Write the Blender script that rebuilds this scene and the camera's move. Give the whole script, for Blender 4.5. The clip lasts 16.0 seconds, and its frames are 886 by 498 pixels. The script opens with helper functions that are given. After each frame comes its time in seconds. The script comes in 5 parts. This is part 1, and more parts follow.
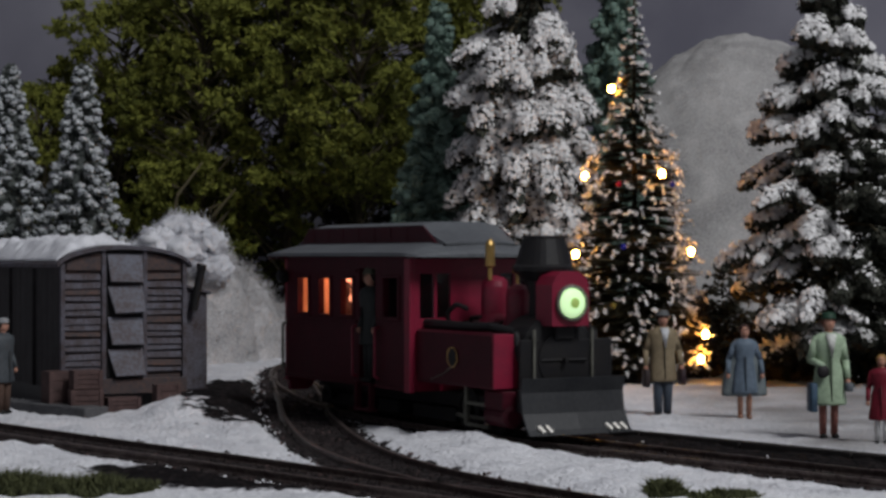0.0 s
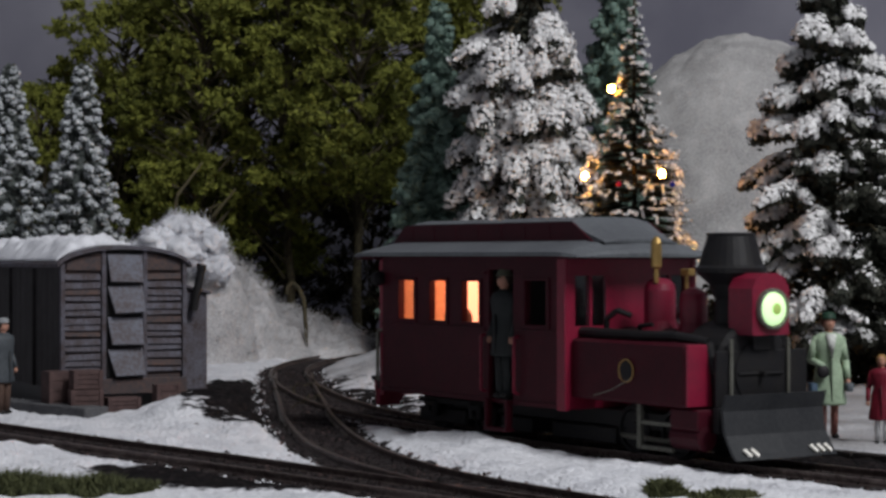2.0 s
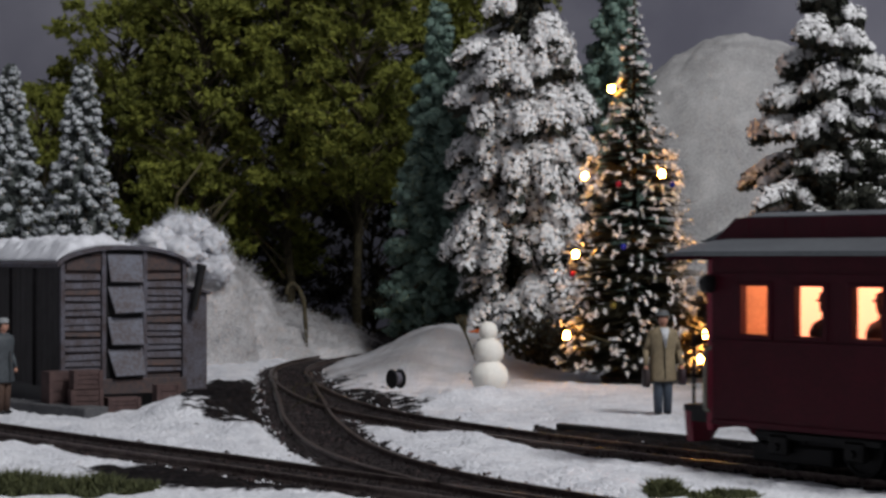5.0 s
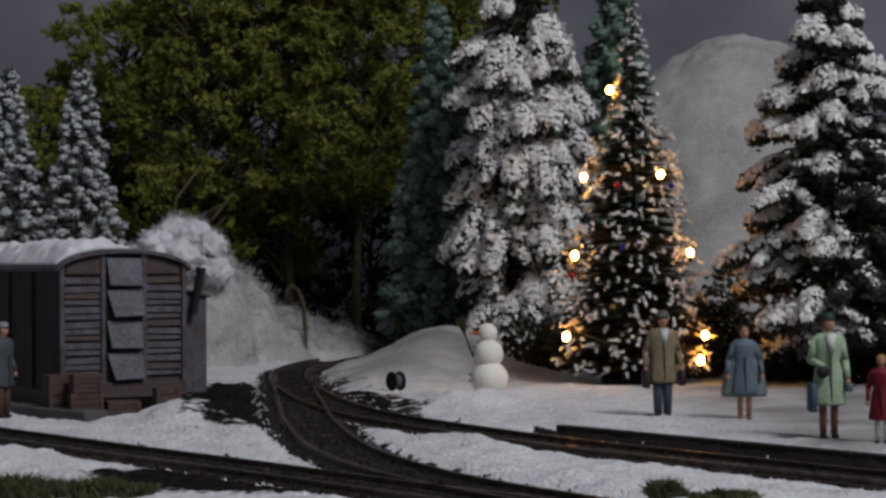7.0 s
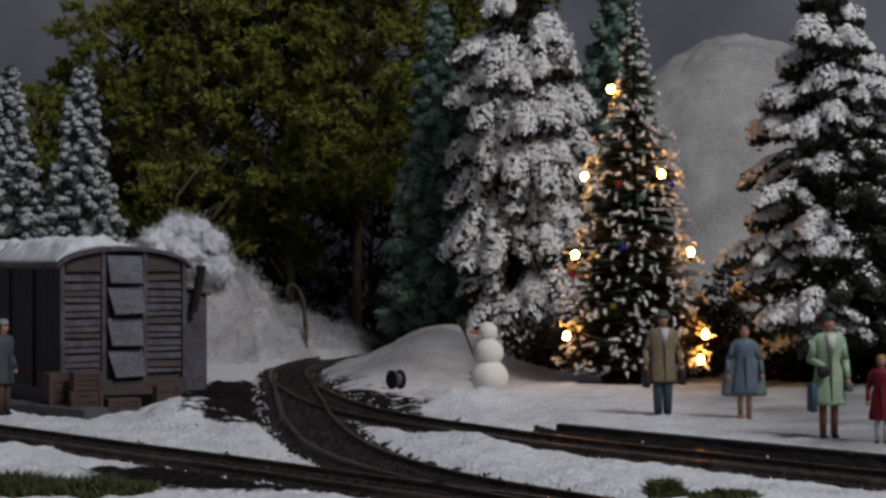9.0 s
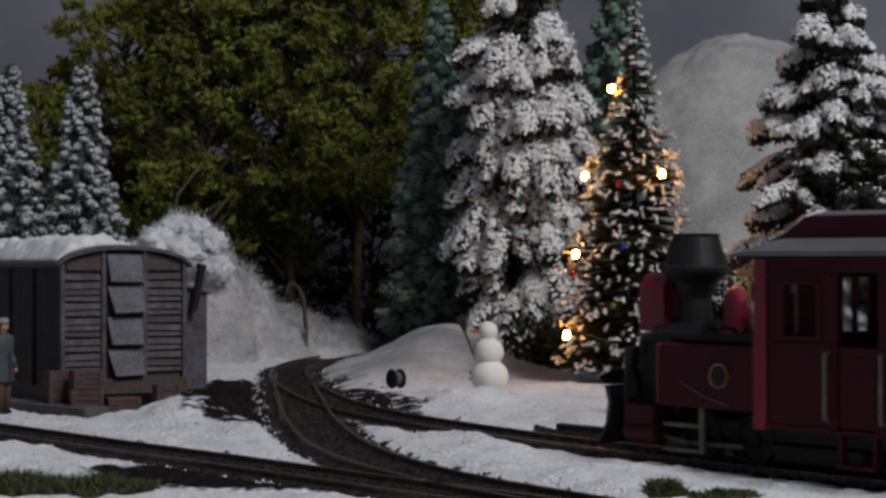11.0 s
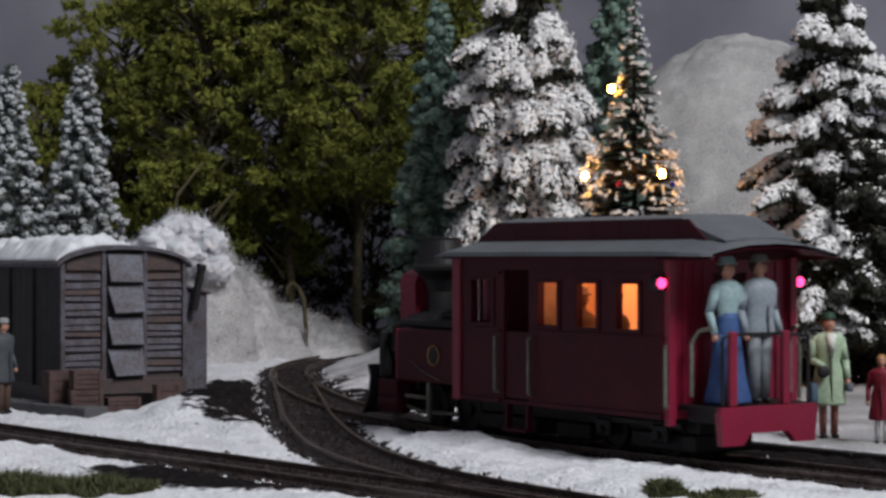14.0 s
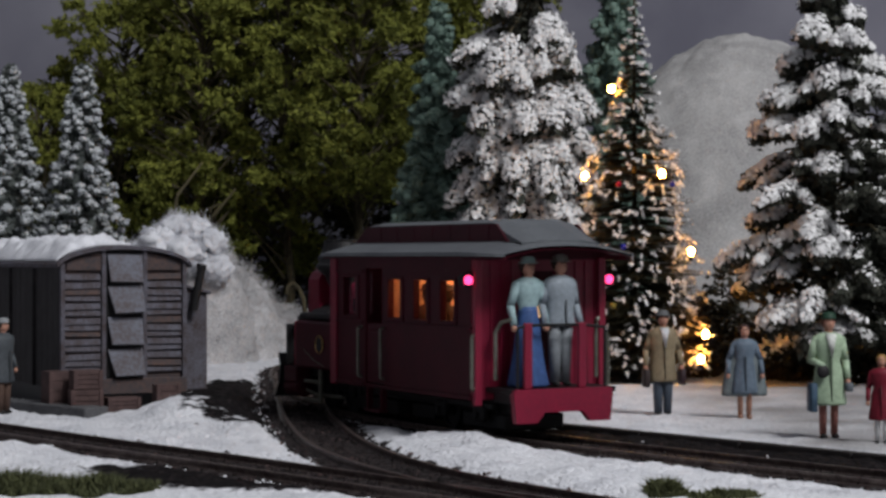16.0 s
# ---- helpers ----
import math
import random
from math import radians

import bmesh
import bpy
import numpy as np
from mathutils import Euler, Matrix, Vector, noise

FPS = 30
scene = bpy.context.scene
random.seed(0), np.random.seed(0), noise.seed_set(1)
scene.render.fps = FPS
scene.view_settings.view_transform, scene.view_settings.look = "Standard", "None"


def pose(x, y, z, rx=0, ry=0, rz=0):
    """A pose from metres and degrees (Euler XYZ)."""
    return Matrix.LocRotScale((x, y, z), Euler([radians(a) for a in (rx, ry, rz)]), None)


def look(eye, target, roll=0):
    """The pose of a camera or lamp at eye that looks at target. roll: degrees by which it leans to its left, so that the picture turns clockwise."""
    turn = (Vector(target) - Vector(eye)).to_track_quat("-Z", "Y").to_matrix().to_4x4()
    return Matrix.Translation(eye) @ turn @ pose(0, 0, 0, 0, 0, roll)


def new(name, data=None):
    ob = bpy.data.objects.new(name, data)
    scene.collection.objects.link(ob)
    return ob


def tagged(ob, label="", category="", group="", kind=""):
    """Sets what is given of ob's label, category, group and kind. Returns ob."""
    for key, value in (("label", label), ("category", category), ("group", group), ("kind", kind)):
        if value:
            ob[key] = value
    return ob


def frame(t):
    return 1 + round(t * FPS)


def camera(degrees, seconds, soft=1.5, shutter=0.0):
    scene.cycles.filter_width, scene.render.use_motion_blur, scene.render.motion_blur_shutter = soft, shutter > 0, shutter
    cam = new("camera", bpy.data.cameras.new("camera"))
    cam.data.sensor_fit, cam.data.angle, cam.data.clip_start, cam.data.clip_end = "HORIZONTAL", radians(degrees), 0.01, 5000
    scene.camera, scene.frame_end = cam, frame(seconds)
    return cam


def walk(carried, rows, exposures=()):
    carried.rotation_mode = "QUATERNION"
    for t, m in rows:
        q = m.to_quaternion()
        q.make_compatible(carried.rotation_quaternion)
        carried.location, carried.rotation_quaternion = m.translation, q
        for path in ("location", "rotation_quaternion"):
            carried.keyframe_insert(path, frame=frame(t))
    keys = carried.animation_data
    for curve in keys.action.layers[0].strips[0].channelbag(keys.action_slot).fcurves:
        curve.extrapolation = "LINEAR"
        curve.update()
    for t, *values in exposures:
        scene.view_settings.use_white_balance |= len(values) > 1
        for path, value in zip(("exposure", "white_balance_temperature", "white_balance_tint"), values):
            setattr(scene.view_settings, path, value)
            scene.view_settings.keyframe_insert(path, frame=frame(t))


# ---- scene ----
# A model railway at 1:48, built in millimetres; MM turns them into metres.
MM = 0.001
cam = camera(25.98, 16.0, soft=2.9, shutter=0.6)
EYE = (0, 0, 57 * MM)
# The stand settles once: a slight lean to the right and back again.
LEAN = [(0.0, 0.0), (4.2, 0.0), (5.4, 0.06), (6.3, 0.3), (6.5, 0.36), (7.0, 0.65), (7.5, 1.0), (8.0, 0.97), (8.5, 0.65), (9.0, 0.22), (9.2, 0.12), (10.0, 0.02), (11.3, 0.0), (16.0, 0.0)]
walk(cam, [(t, pose(*EYE, 90.257 + 0.093 * k, 0.43 * k, -0.034 * k)) for t, k in LEAN],
     exposures=[(0.0, -0.35), (0.5, -0.15), (1.0, 0.0), (2.0, 0.0), (3.5, 0.1), (4.2, 0.1), (6.5, -0.4), (8.0, -0.53), (9.2, -0.5), (11.3, -0.3), (12.5, 0.0), (14.5, 0.24), (16.0, 0.06)])

# ---- light: a dim room, one soft ceiling lamp high over the layout, to the right ----
world = bpy.data.worlds.new("room_light")
scene.world = world
world.use_nodes = True
world.node_tree.nodes["Background"].inputs[0].default_value = (0.66, 0.67, 0.76, 1)
world.node_tree.nodes["Background"].inputs[1].default_value = 0.19


def ceiling_lamp(x, y, z, tx, ty, tz, size, watts, colour):
    d = bpy.data.lights.new("ceiling_lamp", "AREA")
    d.size, d.energy, d.color = size, watts, colour
    ob = new("ceiling_lamp", d)
    ob.matrix_world = look((x, y, z), (tx, ty, tz))
    tagged(ob, "soft white lamp over the display", "lamp", kind="structure")


ceiling_lamp(0.9, -0.45, 1.55, 0.0, 0.95, 0.1, 0.6, 34.0, (0.98, 0.985, 1.0))

# ---- materials ----


def mat(name, colour, rough=0.7, metal=0.0, colour2=None, scale=150.0, fine=900.0, bump=0.3, vary=0.25, island=0.0, spec=0.3, deep=0.0006):
    """Two scales of noise between colour and colour2, with fine relief; scale is in waves a metre."""
    m = bpy.data.materials.new(name)
    m.use_nodes = True
    n, l = m.node_tree.nodes, m.node_tree.links
    p = n["Principled BSDF"]
    p.inputs["Roughness"].default_value, p.inputs["Metallic"].default_value = rough, metal
    p.inputs["Specular IOR Level"].default_value = spec
    c2 = colour2 or tuple(c * (1 - vary) for c in colour)
    tc = n.new("ShaderNodeTexCoord")
    a, b = n.new("ShaderNodeTexNoise"), n.new("ShaderNodeTexNoise")
    a.inputs["Scale"].default_value, b.inputs["Scale"].default_value = scale, fine
    a.inputs["Detail"].default_value = b.inputs["Detail"].default_value = 4
    l.new(tc.outputs["Object"], a.inputs["Vector"])
    l.new(tc.outputs["Object"], b.inputs["Vector"])
    s = n.new("ShaderNodeMath")
    s.operation = "ADD"
    l.new(a.outputs["Fac"], s.inputs[0])
    l.new(b.outputs["Fac"], s.inputs[1])
    r = n.new("ShaderNodeMapRange")
    r.inputs["From Min"].default_value, r.inputs["From Max"].default_value = 0.75, 1.25
    l.new(s.outputs[0], r.inputs["Value"])
    mix = n.new("ShaderNodeMix")
    mix.data_type = "RGBA"
    mix.inputs["A"].default_value, mix.inputs["B"].default_value = (*colour, 1), (*c2, 1)
    fac = r.outputs["Result"]
    if island:
        g = n.new("ShaderNodeNewGeometry")
        k = n.new("ShaderNodeMix")
        k.inputs["Factor"].default_value = island
        l.new(fac, k.inputs["A"])
        l.new(g.outputs["Random Per Island"], k.inputs["B"])
        fac = k.outputs["Result"]
    l.new(fac, mix.inputs["Factor"])
    l.new(mix.outputs["Result"], p.inputs["Base Color"])
    if bump:
        bp = n.new("ShaderNodeBump")
        bp.inputs["Strength"].default_value, bp.inputs["Distance"].default_value = bump, deep
        l.new(b.outputs["Fac"], bp.inputs["Height"])
        l.new(bp.outputs["Normal"], p.inputs["Normal"])
    return m


def glow(name, colour, strength):
    m = bpy.data.materials.new(name)
    m.use_nodes = True
    p = m.node_tree.nodes["Principled BSDF"]
    p.inputs["Base Color"].default_value = (*colour, 1)
    p.inputs["Emission Color"].default_value = (*colour, 1)
    p.inputs["Emission Strength"].default_value = strength
    return m


SNOW = mat("snow", (0.76, 0.77, 0.81), 0.8, colour2=(0.56, 0.57, 0.61), scale=60, fine=1500, bump=0.5)
COTTON = mat("cotton_snow", (0.5, 0.49, 0.485), 0.95, colour2=(0.27, 0.265, 0.265), scale=40, fine=900, bump=0.8, spec=0.05)
DRIFT = mat("teased_cotton", (0.56, 0.55, 0.56), 0.95, colour2=(0.3, 0.295, 0.3), scale=40, fine=900, bump=0.8, spec=0.05)
FLOCK = mat("flock_snow", (0.9, 0.9, 0.9), 0.9, colour2=(0.66, 0.65, 0.65), scale=200, island=0.6, bump=0.0, spec=0.2)
FROST = mat("frosted_flock", (0.66, 0.68, 0.70), 0.9, colour2=(0.34, 0.37, 0.39), scale=200, island=0.6, bump=0.0, spec=0.2)
NEEDLE = mat("conifer_needles", (0.075, 0.075, 0.06), 0.8, colour2=(0.015, 0.02, 0.016), scale=200, island=0.5, bump=0, spec=0.1)
GREY_NEEDLE = mat("grey_spruce_needles", (0.2, 0.22, 0.21), 0.8, colour2=(0.06, 0.07, 0.065), scale=200, island=0.5, bump=0, spec=0.1)
BLUE_NEEDLE = mat("blue_spruce_needles", (0.27, 0.37, 0.31), 0.8, colour2=(0.07, 0.12, 0.10), scale=200, island=0.5, bump=0, spec=0.1)
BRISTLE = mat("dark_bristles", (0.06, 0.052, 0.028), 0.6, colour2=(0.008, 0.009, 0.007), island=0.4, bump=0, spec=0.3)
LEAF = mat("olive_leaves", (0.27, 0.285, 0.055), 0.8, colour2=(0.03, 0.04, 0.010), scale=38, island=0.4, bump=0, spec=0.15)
BARK = mat("bark", (0.09, 0.075, 0.042), 0.9, colour2=(0.03, 0.025, 0.015), scale=300)
TWIG = mat("pale_twig", (0.15, 0.13, 0.07), 0.8, colour2=(0.07, 0.06, 0.035))
# railcar paint: light is in the colour, sides darkened for shade, ends brightened
SHADE_MAROON = mat("shade_maroon_paint", (0.056, 0.004, 0.011), 0.5, colour2=(0.036, 0.003, 0.008), scale=90, bump=0.1, spec=0.2)
RED_AND_LIT = mat("crimson_and_lit_paint", (0.21, 0.007, 0.03), 0.42, colour2=(0.15, 0.006, 0.025), scale=90, bump=0.1, spec=0.5)
ROOF = mat("roof_grey", (0.115, 0.125, 0.135), 0.55, colour2=(0.08, 0.085, 0.095), scale=60, bump=0.15)
BLACK = mat("black_iron", (0.009, 0.009, 0.011), 0.5, colour2=(0.014, 0.013, 0.013), scale=200, bump=0.15, spec=0.25)
PLOUGH = mat("plough_grey", (0.018, 0.02, 0.023), 0.5, colour2=(0.032, 0.033, 0.036), scale=120, bump=0.2)
STEEL = mat("dull_steel", (0.2, 0.2, 0.17), 0.45, 0.5, colour2=(0.11, 0.11, 0.09))
BRASS = mat("brass", (0.55, 0.36, 0.13), 0.35, 0.8)
TAN = mat("cream_interior", (0.62, 0.42, 0.26), 0.8)
RAIL = mat("rusty_rail", (0.075, 0.053, 0.05), 0.38, 0.65, colour2=(0.2, 0.16, 0.145), scale=250, spec=0.5)
SLEEPER = mat("stained_sleeper", (0.007, 0.0055, 0.006), 0.95, colour2=(0.028, 0.021, 0.021), scale=300)
GRIT = mat("ash_grains", (0.026, 0.019, 0.020), 0.9, colour2=(0.006, 0.005, 0.005), scale=300, island=0.85, bump=0, spec=0.2)
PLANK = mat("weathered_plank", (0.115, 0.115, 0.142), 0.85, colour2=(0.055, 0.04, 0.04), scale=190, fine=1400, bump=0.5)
# boards of the van's sides: the shade there is put into the colour
SHADE_BOARD = mat("shade_side_board", (0.035, 0.031, 0.033), 0.8, colour2=(0.018, 0.016, 0.017), scale=190, bump=0.5)
SHEET = mat("grey_shutter", (0.15, 0.158, 0.195), 0.75, colour2=(0.09, 0.075, 0.078), scale=120, bump=0.3)
RUSTY = mat("worn_brown_plank", (0.095, 0.06, 0.052), 0.85, colour2=(0.05, 0.045, 0.05), scale=260)
CRATE = mat("crate_wood", (0.10, 0.062, 0.058), 0.85, colour2=(0.055, 0.034, 0.033), scale=260)
CONCRETE = mat("weathered_kerb", (0.1, 0.1, 0.105), 0.9, colour2=(0.055, 0.055, 0.06), scale=160)
TIMBER_EDGE = mat("dark_timber_edge", (0.022, 0.019, 0.019), 0.8, colour2=(0.04, 0.035, 0.033), scale=160)
GRASS = mat("static_grass", (0.12, 0.13, 0.055), 0.85, colour2=(0.035, 0.04, 0.02), island=0.6, bump=0)
CARROT = mat("carrot_orange", (0.6, 0.14, 0.04), 0.6)
WHITE_PLASTER = mat("white_plaster", (0.85, 0.82, 0.76), 0.7, colour2=(0.75, 0.72, 0.66), scale=120)
BULB = glow("warm_bulb", (1.0, 0.38, 0.05), 155.0)
LAMP_WARM = glow("carriage_light", (1.0, 0.44, 0.18), 9.0)
LAMP_PINK = glow("carriage_light_bright", (1.0, 0.42, 0.25), 14.0)
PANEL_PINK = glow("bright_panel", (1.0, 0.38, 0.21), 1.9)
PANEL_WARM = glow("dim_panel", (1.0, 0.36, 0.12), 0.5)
HEAD = glow("headlight_glass", (0.62, 0.9, 0.48), 0.85)
TAIL = glow("tail_light", (1.0, 0.05, 0.2), 3.2)


def sky_paint():
    m = mat("painted_dusk_sky", (0.14, 0.138, 0.175), 0.9, colour2=(0.22, 0.217, 0.255), scale=2.6, fine=14, bump=0)
    return m


SKY = sky_paint()

# ---- building helpers ----


def mesh_of(name, bm, material, smooth=False):
    bmesh.ops.scale(bm, vec=(MM, MM, MM), verts=bm.verts)
    me = bpy.data.meshes.new(name)
    bm.to_mesh(me)
    bm.free()
    me.materials.append(material)
    if smooth:
        me.shade_smooth()
    return me


def part(name, bm, material, parent, label="", smooth=False):
    ob = new(name, mesh_of(name, bm, material, smooth))
    ob.parent = parent
    if label:
        tagged(ob, label)
    return ob


def raw_part(name, verts, faces, material, parent, label=""):
    me = bpy.data.meshes.new(name)
    me.from_pydata([tuple(v) for v in np.asarray(verts) * MM], [], faces)
    me.materials.append(material)
    ob = new(name, me)
    ob.parent = parent
    if label:
        tagged(ob, label)
    return ob


def thing(name, label, category, x=0, y=0, z=0, rz=0, group=""):
    ob = new(name)
    ob.empty_display_size = 0.01
    ob.matrix_basis = pose(x * MM, y * MM, z * MM, 0, 0, rz)
    return tagged(ob, label, category, group)


def single(name, bm, material, label, category, x=0, y=0, z=0, rz=0, group="", kind="", smooth=False):
    ob = new(name, mesh_of(name, bm, material, smooth))
    ob.matrix_basis = pose(x * MM, y * MM, z * MM, 0, 0, rz)
    return tagged(ob, label, category, group, kind)


def box(bm, x0, x1, y0, y1, z0, z1, bevel=0.0, turn=None):
    vs = [bm.verts.new((x, y, z)) for x in (x0, x1) for y in (y0, y1) for z in (z0, z1)]
    fs = [bm.faces.new([vs[i] for i in q]) for q in
          ((0, 1, 3, 2), (4, 6, 7, 5), (0, 4, 5, 1), (2, 3, 7, 6), (0, 2, 6, 4), (1, 5, 7, 3))]
    if turn is not None:
        bmesh.ops.transform(bm, matrix=turn, verts=vs)
    if bevel:
        es = list({e for f in fs for e in f.edges})
        bmesh.ops.bevel(bm, geom=es, offset=bevel, segments=1, affect="EDGES")
    return bm


def rod(bm, a, b, r0, r1=None, seg=8):
    """A tapered rod from a to b."""
    a, b = Vector(a), Vector(b)
    r1 = r0 if r1 is None else r1
    d = (b - a).normalized()
    s = d.orthogonal().normalized()
    t = d.cross(s)
    ra = [bm.verts.new(a + (s * math.cos(k) + t * math.sin(k)) * r0) for k in [2 * math.pi * i / seg for i in range(seg)]]
    rb = [bm.verts.new(b + (s * math.cos(k) + t * math.sin(k)) * r1) for k in [2 * math.pi * i / seg for i in range(seg)]]
    for i in range(seg):
        j = (i + 1) % seg
        bm.faces.new((ra[i], ra[j], rb[j], rb[i]))
    bm.faces.new(ra[::-1])
    bm.faces.new(rb)
    return bm


def bent(bm, pts, r0, r1=None, seg=6):
    """A rod along several points."""
    r1 = r0 if r1 is None else r1
    n = len(pts) - 1
    for i in range(n):
        rod(bm, pts[i], pts[i + 1], r0 + (r1 - r0) * i / n, r0 + (r1 - r0) * (i + 1) / n, seg)
    return bm


def lathe(bm, profile, at=(0, 0, 0), axis="z", seg=20):
    """A turned form: profile of (radius, height)."""
    rings = []
    for r, h in profile:
        ring = []
        for i in range(seg):
            k = 2 * math.pi * i / seg
            c, s = r * math.cos(k), r * math.sin(k)
            v = {"z": (c, s, h), "x": (h, c, s), "y": (c, h, s)}[axis]
            ring.append(bm.verts.new(Vector(at) + Vector(v)))
        rings.append(ring)
    for a, b in zip(rings, rings[1:]):
        for i in range(seg):
            j = (i + 1) % seg
            bm.faces.new((a[i], a[j], b[j], b[i]))
    bm.faces.new(rings[0][::-1])
    bm.faces.new(rings[-1])
    return bm


def ball(bm, c, rx, ry=None, rz=None, sub=2, lump=0.0):
    g = bmesh.ops.create_icosphere(bm, subdivisions=sub, radius=1.0)
    for v in g["verts"]:
        k = 1 + lump * noise.noise(v.co * 2.3 + Vector(c))
        v.co = Vector((v.co.x * rx * k, v.co.y * (ry or rx) * k, v.co.z * (rz or rx) * k)) + Vector(c)
    return bm


def extrude(bm, outline, x0, x1):
    """A prism along x with an outline of (y, z)."""
    a = [bm.verts.new((x0, y, z)) for y, z in outline]
    b = [bm.verts.new((x1, y, z)) for y, z in outline]
    n = len(outline)
    for i in range(n):
        j = (i + 1) % n
        bm.faces.new((a[i], a[j], b[j], b[i]))
    bm.faces.new(a[::-1])
    bm.faces.new(b)
    return bm


def spline(pts, step):
    """Even steps along a smooth curve through the points."""
    p = [Vector((*q, 0)) for q in pts]
    p = [2 * p[0] - p[1]] + p + [2 * p[-1] - p[-2]]
    out = []
    for i in range(1, len(p) - 2):
        for k in range(24):
            t = k / 24
            a, b, c, d = p[i - 1], p[i], p[i + 1], p[i + 2]
            out.append(0.5 * (2 * b + (c - a) * t + (2 * a - 5 * b + 4 * c - d) * t * t + (3 * b - a - 3 * c + d) * t ** 3))
    out.append(p[-2])
    res, need = [out[0]], step
    for a, b in zip(out, out[1:]):
        seg = (b - a).length
        while need <= seg and seg > 0:
            a = a + (b - a) * (need / seg)
            seg -= need
            res.append(a)
            need = step
        need -= seg
    return res


def flakes(rng, centres, size, stretch=1.0, normals=None):
    """Small four-cornered flakes about the given places, at random or roughly square to the normals."""
    n = len(centres)
    if normals is None:
        a = rng.normal(size=(n, 3))
    else:
        a = np.cross(normals + rng.normal(size=(n, 3)) * 0.28, rng.normal(size=(n, 3)))
    a /= np.linalg.norm(a, axis=1)[:, None] + 1e-9
    b = np.cross(a, rng.normal(size=(n, 3)) if normals is None else normals)
    b /= np.linalg.norm(b, axis=1)[:, None] + 1e-9
    s = (size * (0.6 + 0.8 * rng.random(n)))[:, None]
    a, b = a * s * stretch, b * s * 0.7
    v = np.stack([centres - a, centres - b, centres + a, centres + b], 1).reshape(-1, 3)
    f = [(4 * i, 4 * i + 1, 4 * i + 2, 4 * i + 3) for i in range(n)]
    return v, f


# ---- the ground, one sheet ----
MAIN = [(330, 240), (240, 320), (165, 405), (112, 468), (66, 525), (33, 568), (0, 622), (-24, 668), (-42, 722), (-57, 790), (-68, 860),
        (-74, 930), (-70, 1000), (-52, 1075), (-20, 1140), (40, 1190), (120, 1220)]
BRANCH = [(200, 235), (110, 325), (62, 384), (28, 428), (-5, 482), (-28.5, 550), (-44, 640), (-54, 730), (-62.5, 810), (-70, 900)]
FRONT = [(-330, 830), (-235, 716), (-139, 604), (-98, 556), (-58, 511), (-11, 456), (40, 400), (110, 325)]
LINES = {"main": spline(MAIN, 6.0), "branch": spline(BRANCH, 6.0), "front": spline(FRONT, 6.0)}
TRACK_POINTS = np.array([(p.x, p.y) for line in LINES.values() for p in line])
MOUNDS = [(-84, 650, 17, 34, 8.5), (-62, 600, 12, 26, 2.5), (10, 560, 12, 60, 2.5), (4, 975, 36, 75, 21), (-18, 880, 22, 50, 5), (20, 742, 26, 26, 3.5), (70, 745, 50, 30, 1.5), (10, 722, 14, 12, 2.5), (50, 790, 20, 14, 3.0), (104, 778, 30, 14, 2.5),
          (-150, 545, 45, 28, 2.0), (40, 470, 22, 30, 2.0)]
DIRT = [(-61, 680, 9, 50, 1.3), (-66, 725, 10, 40, 1.3), (-92, 790, 14, 45, 1.0), (-72, 690, 15, 50, 1.5), (-58, 745, 28, 100, 1.1), (-36, 690, 14, 50, 0.9), (-62, 484, 26, 24, 1.2), (-78, 800, 20, 40, 0.9), (-30, 470, 30, 22, 0.8), (-20, 700, 14, 70, 0.55)]


def beyond_edge(x, y):
    """How far a place lies behind the platform's front edge."""
    return ((x - 45.4) * 88 + (y - 603) * 73.3) / 114.5


def ground_at(x, y):
    d = float(np.sqrt(((TRACK_POINTS - (x, y)) ** 2).sum(1).min()))
    n1 = noise.noise(Vector((x / 28, y / 28, 3)))
    n2 = noise.noise(Vector((x / 7, y / 7, 7)))
    n3 = noise.noise(Vector((x / 3.1, y / 3.1, 1)))
    z = 2.6 + 1.1 * n1 + 0.8 * n2 + 0.45 * n3
    for mx, my, sx, sy, h in MOUNDS:
        q = ((x - mx) / sx) ** 2 + ((y - my) / sy) ** 2
        if q < 9:
            z += h * math.exp(-q) * (1 + 0.25 * n1)
    e = beyond_edge(x, y)
    dark = 1.0 if -26 < e < -1 and x > 30 else 0.0
    if e > -2 and x > 35:
        k = min(1, (e + 2) / 3) * min(1, (x - 35) / 10)
        z += (4.6 + 0.35 * n2 + 0.3 * n1 - z) * k * (1 if y < 760 else max(0, 1 - (y - 760) / 80))
    k = min(1, max(0, (d - 11) / 11))
    k = k * k * (3 - 2 * k)
    z = 1.2 + 0.35 * n2 + 0.3 * n3 + (z - 1.2) * k
    snow = min(1, max(0, (d - 12.5 - 3 * n1 - 3.0 * n2 - 2.0 * n3) / 3))
    for mx, my, sx, sy, h in DIRT:
        q = ((x - mx) / sx) ** 2 + ((y - my) / sy) ** 2
        if q < 6:
            snow -= h * max(0, 1.3 * math.exp(-q) + (0.7 * n2 + 0.35 * n1) * math.exp(-q / 2))
    # under the wood the snow is taken out, its shade put into the colour
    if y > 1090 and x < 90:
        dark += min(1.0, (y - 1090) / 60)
    # greyer snow on the platform's right and on the bank behind the track
    greyed = min(1.0, max(0.0, (x - 70) / 40)) * min(1.0, max(0.0, (e + 2) / 6)) * (1.0 if y < 800 else 0.5)
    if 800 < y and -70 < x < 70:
        greyed = max(greyed, 0.85 * min(1.0, (y - 800) / 70))
    return z, max(0.0, min(1.0, snow - dark)), greyed * (0.75 + 0.5 * n1)


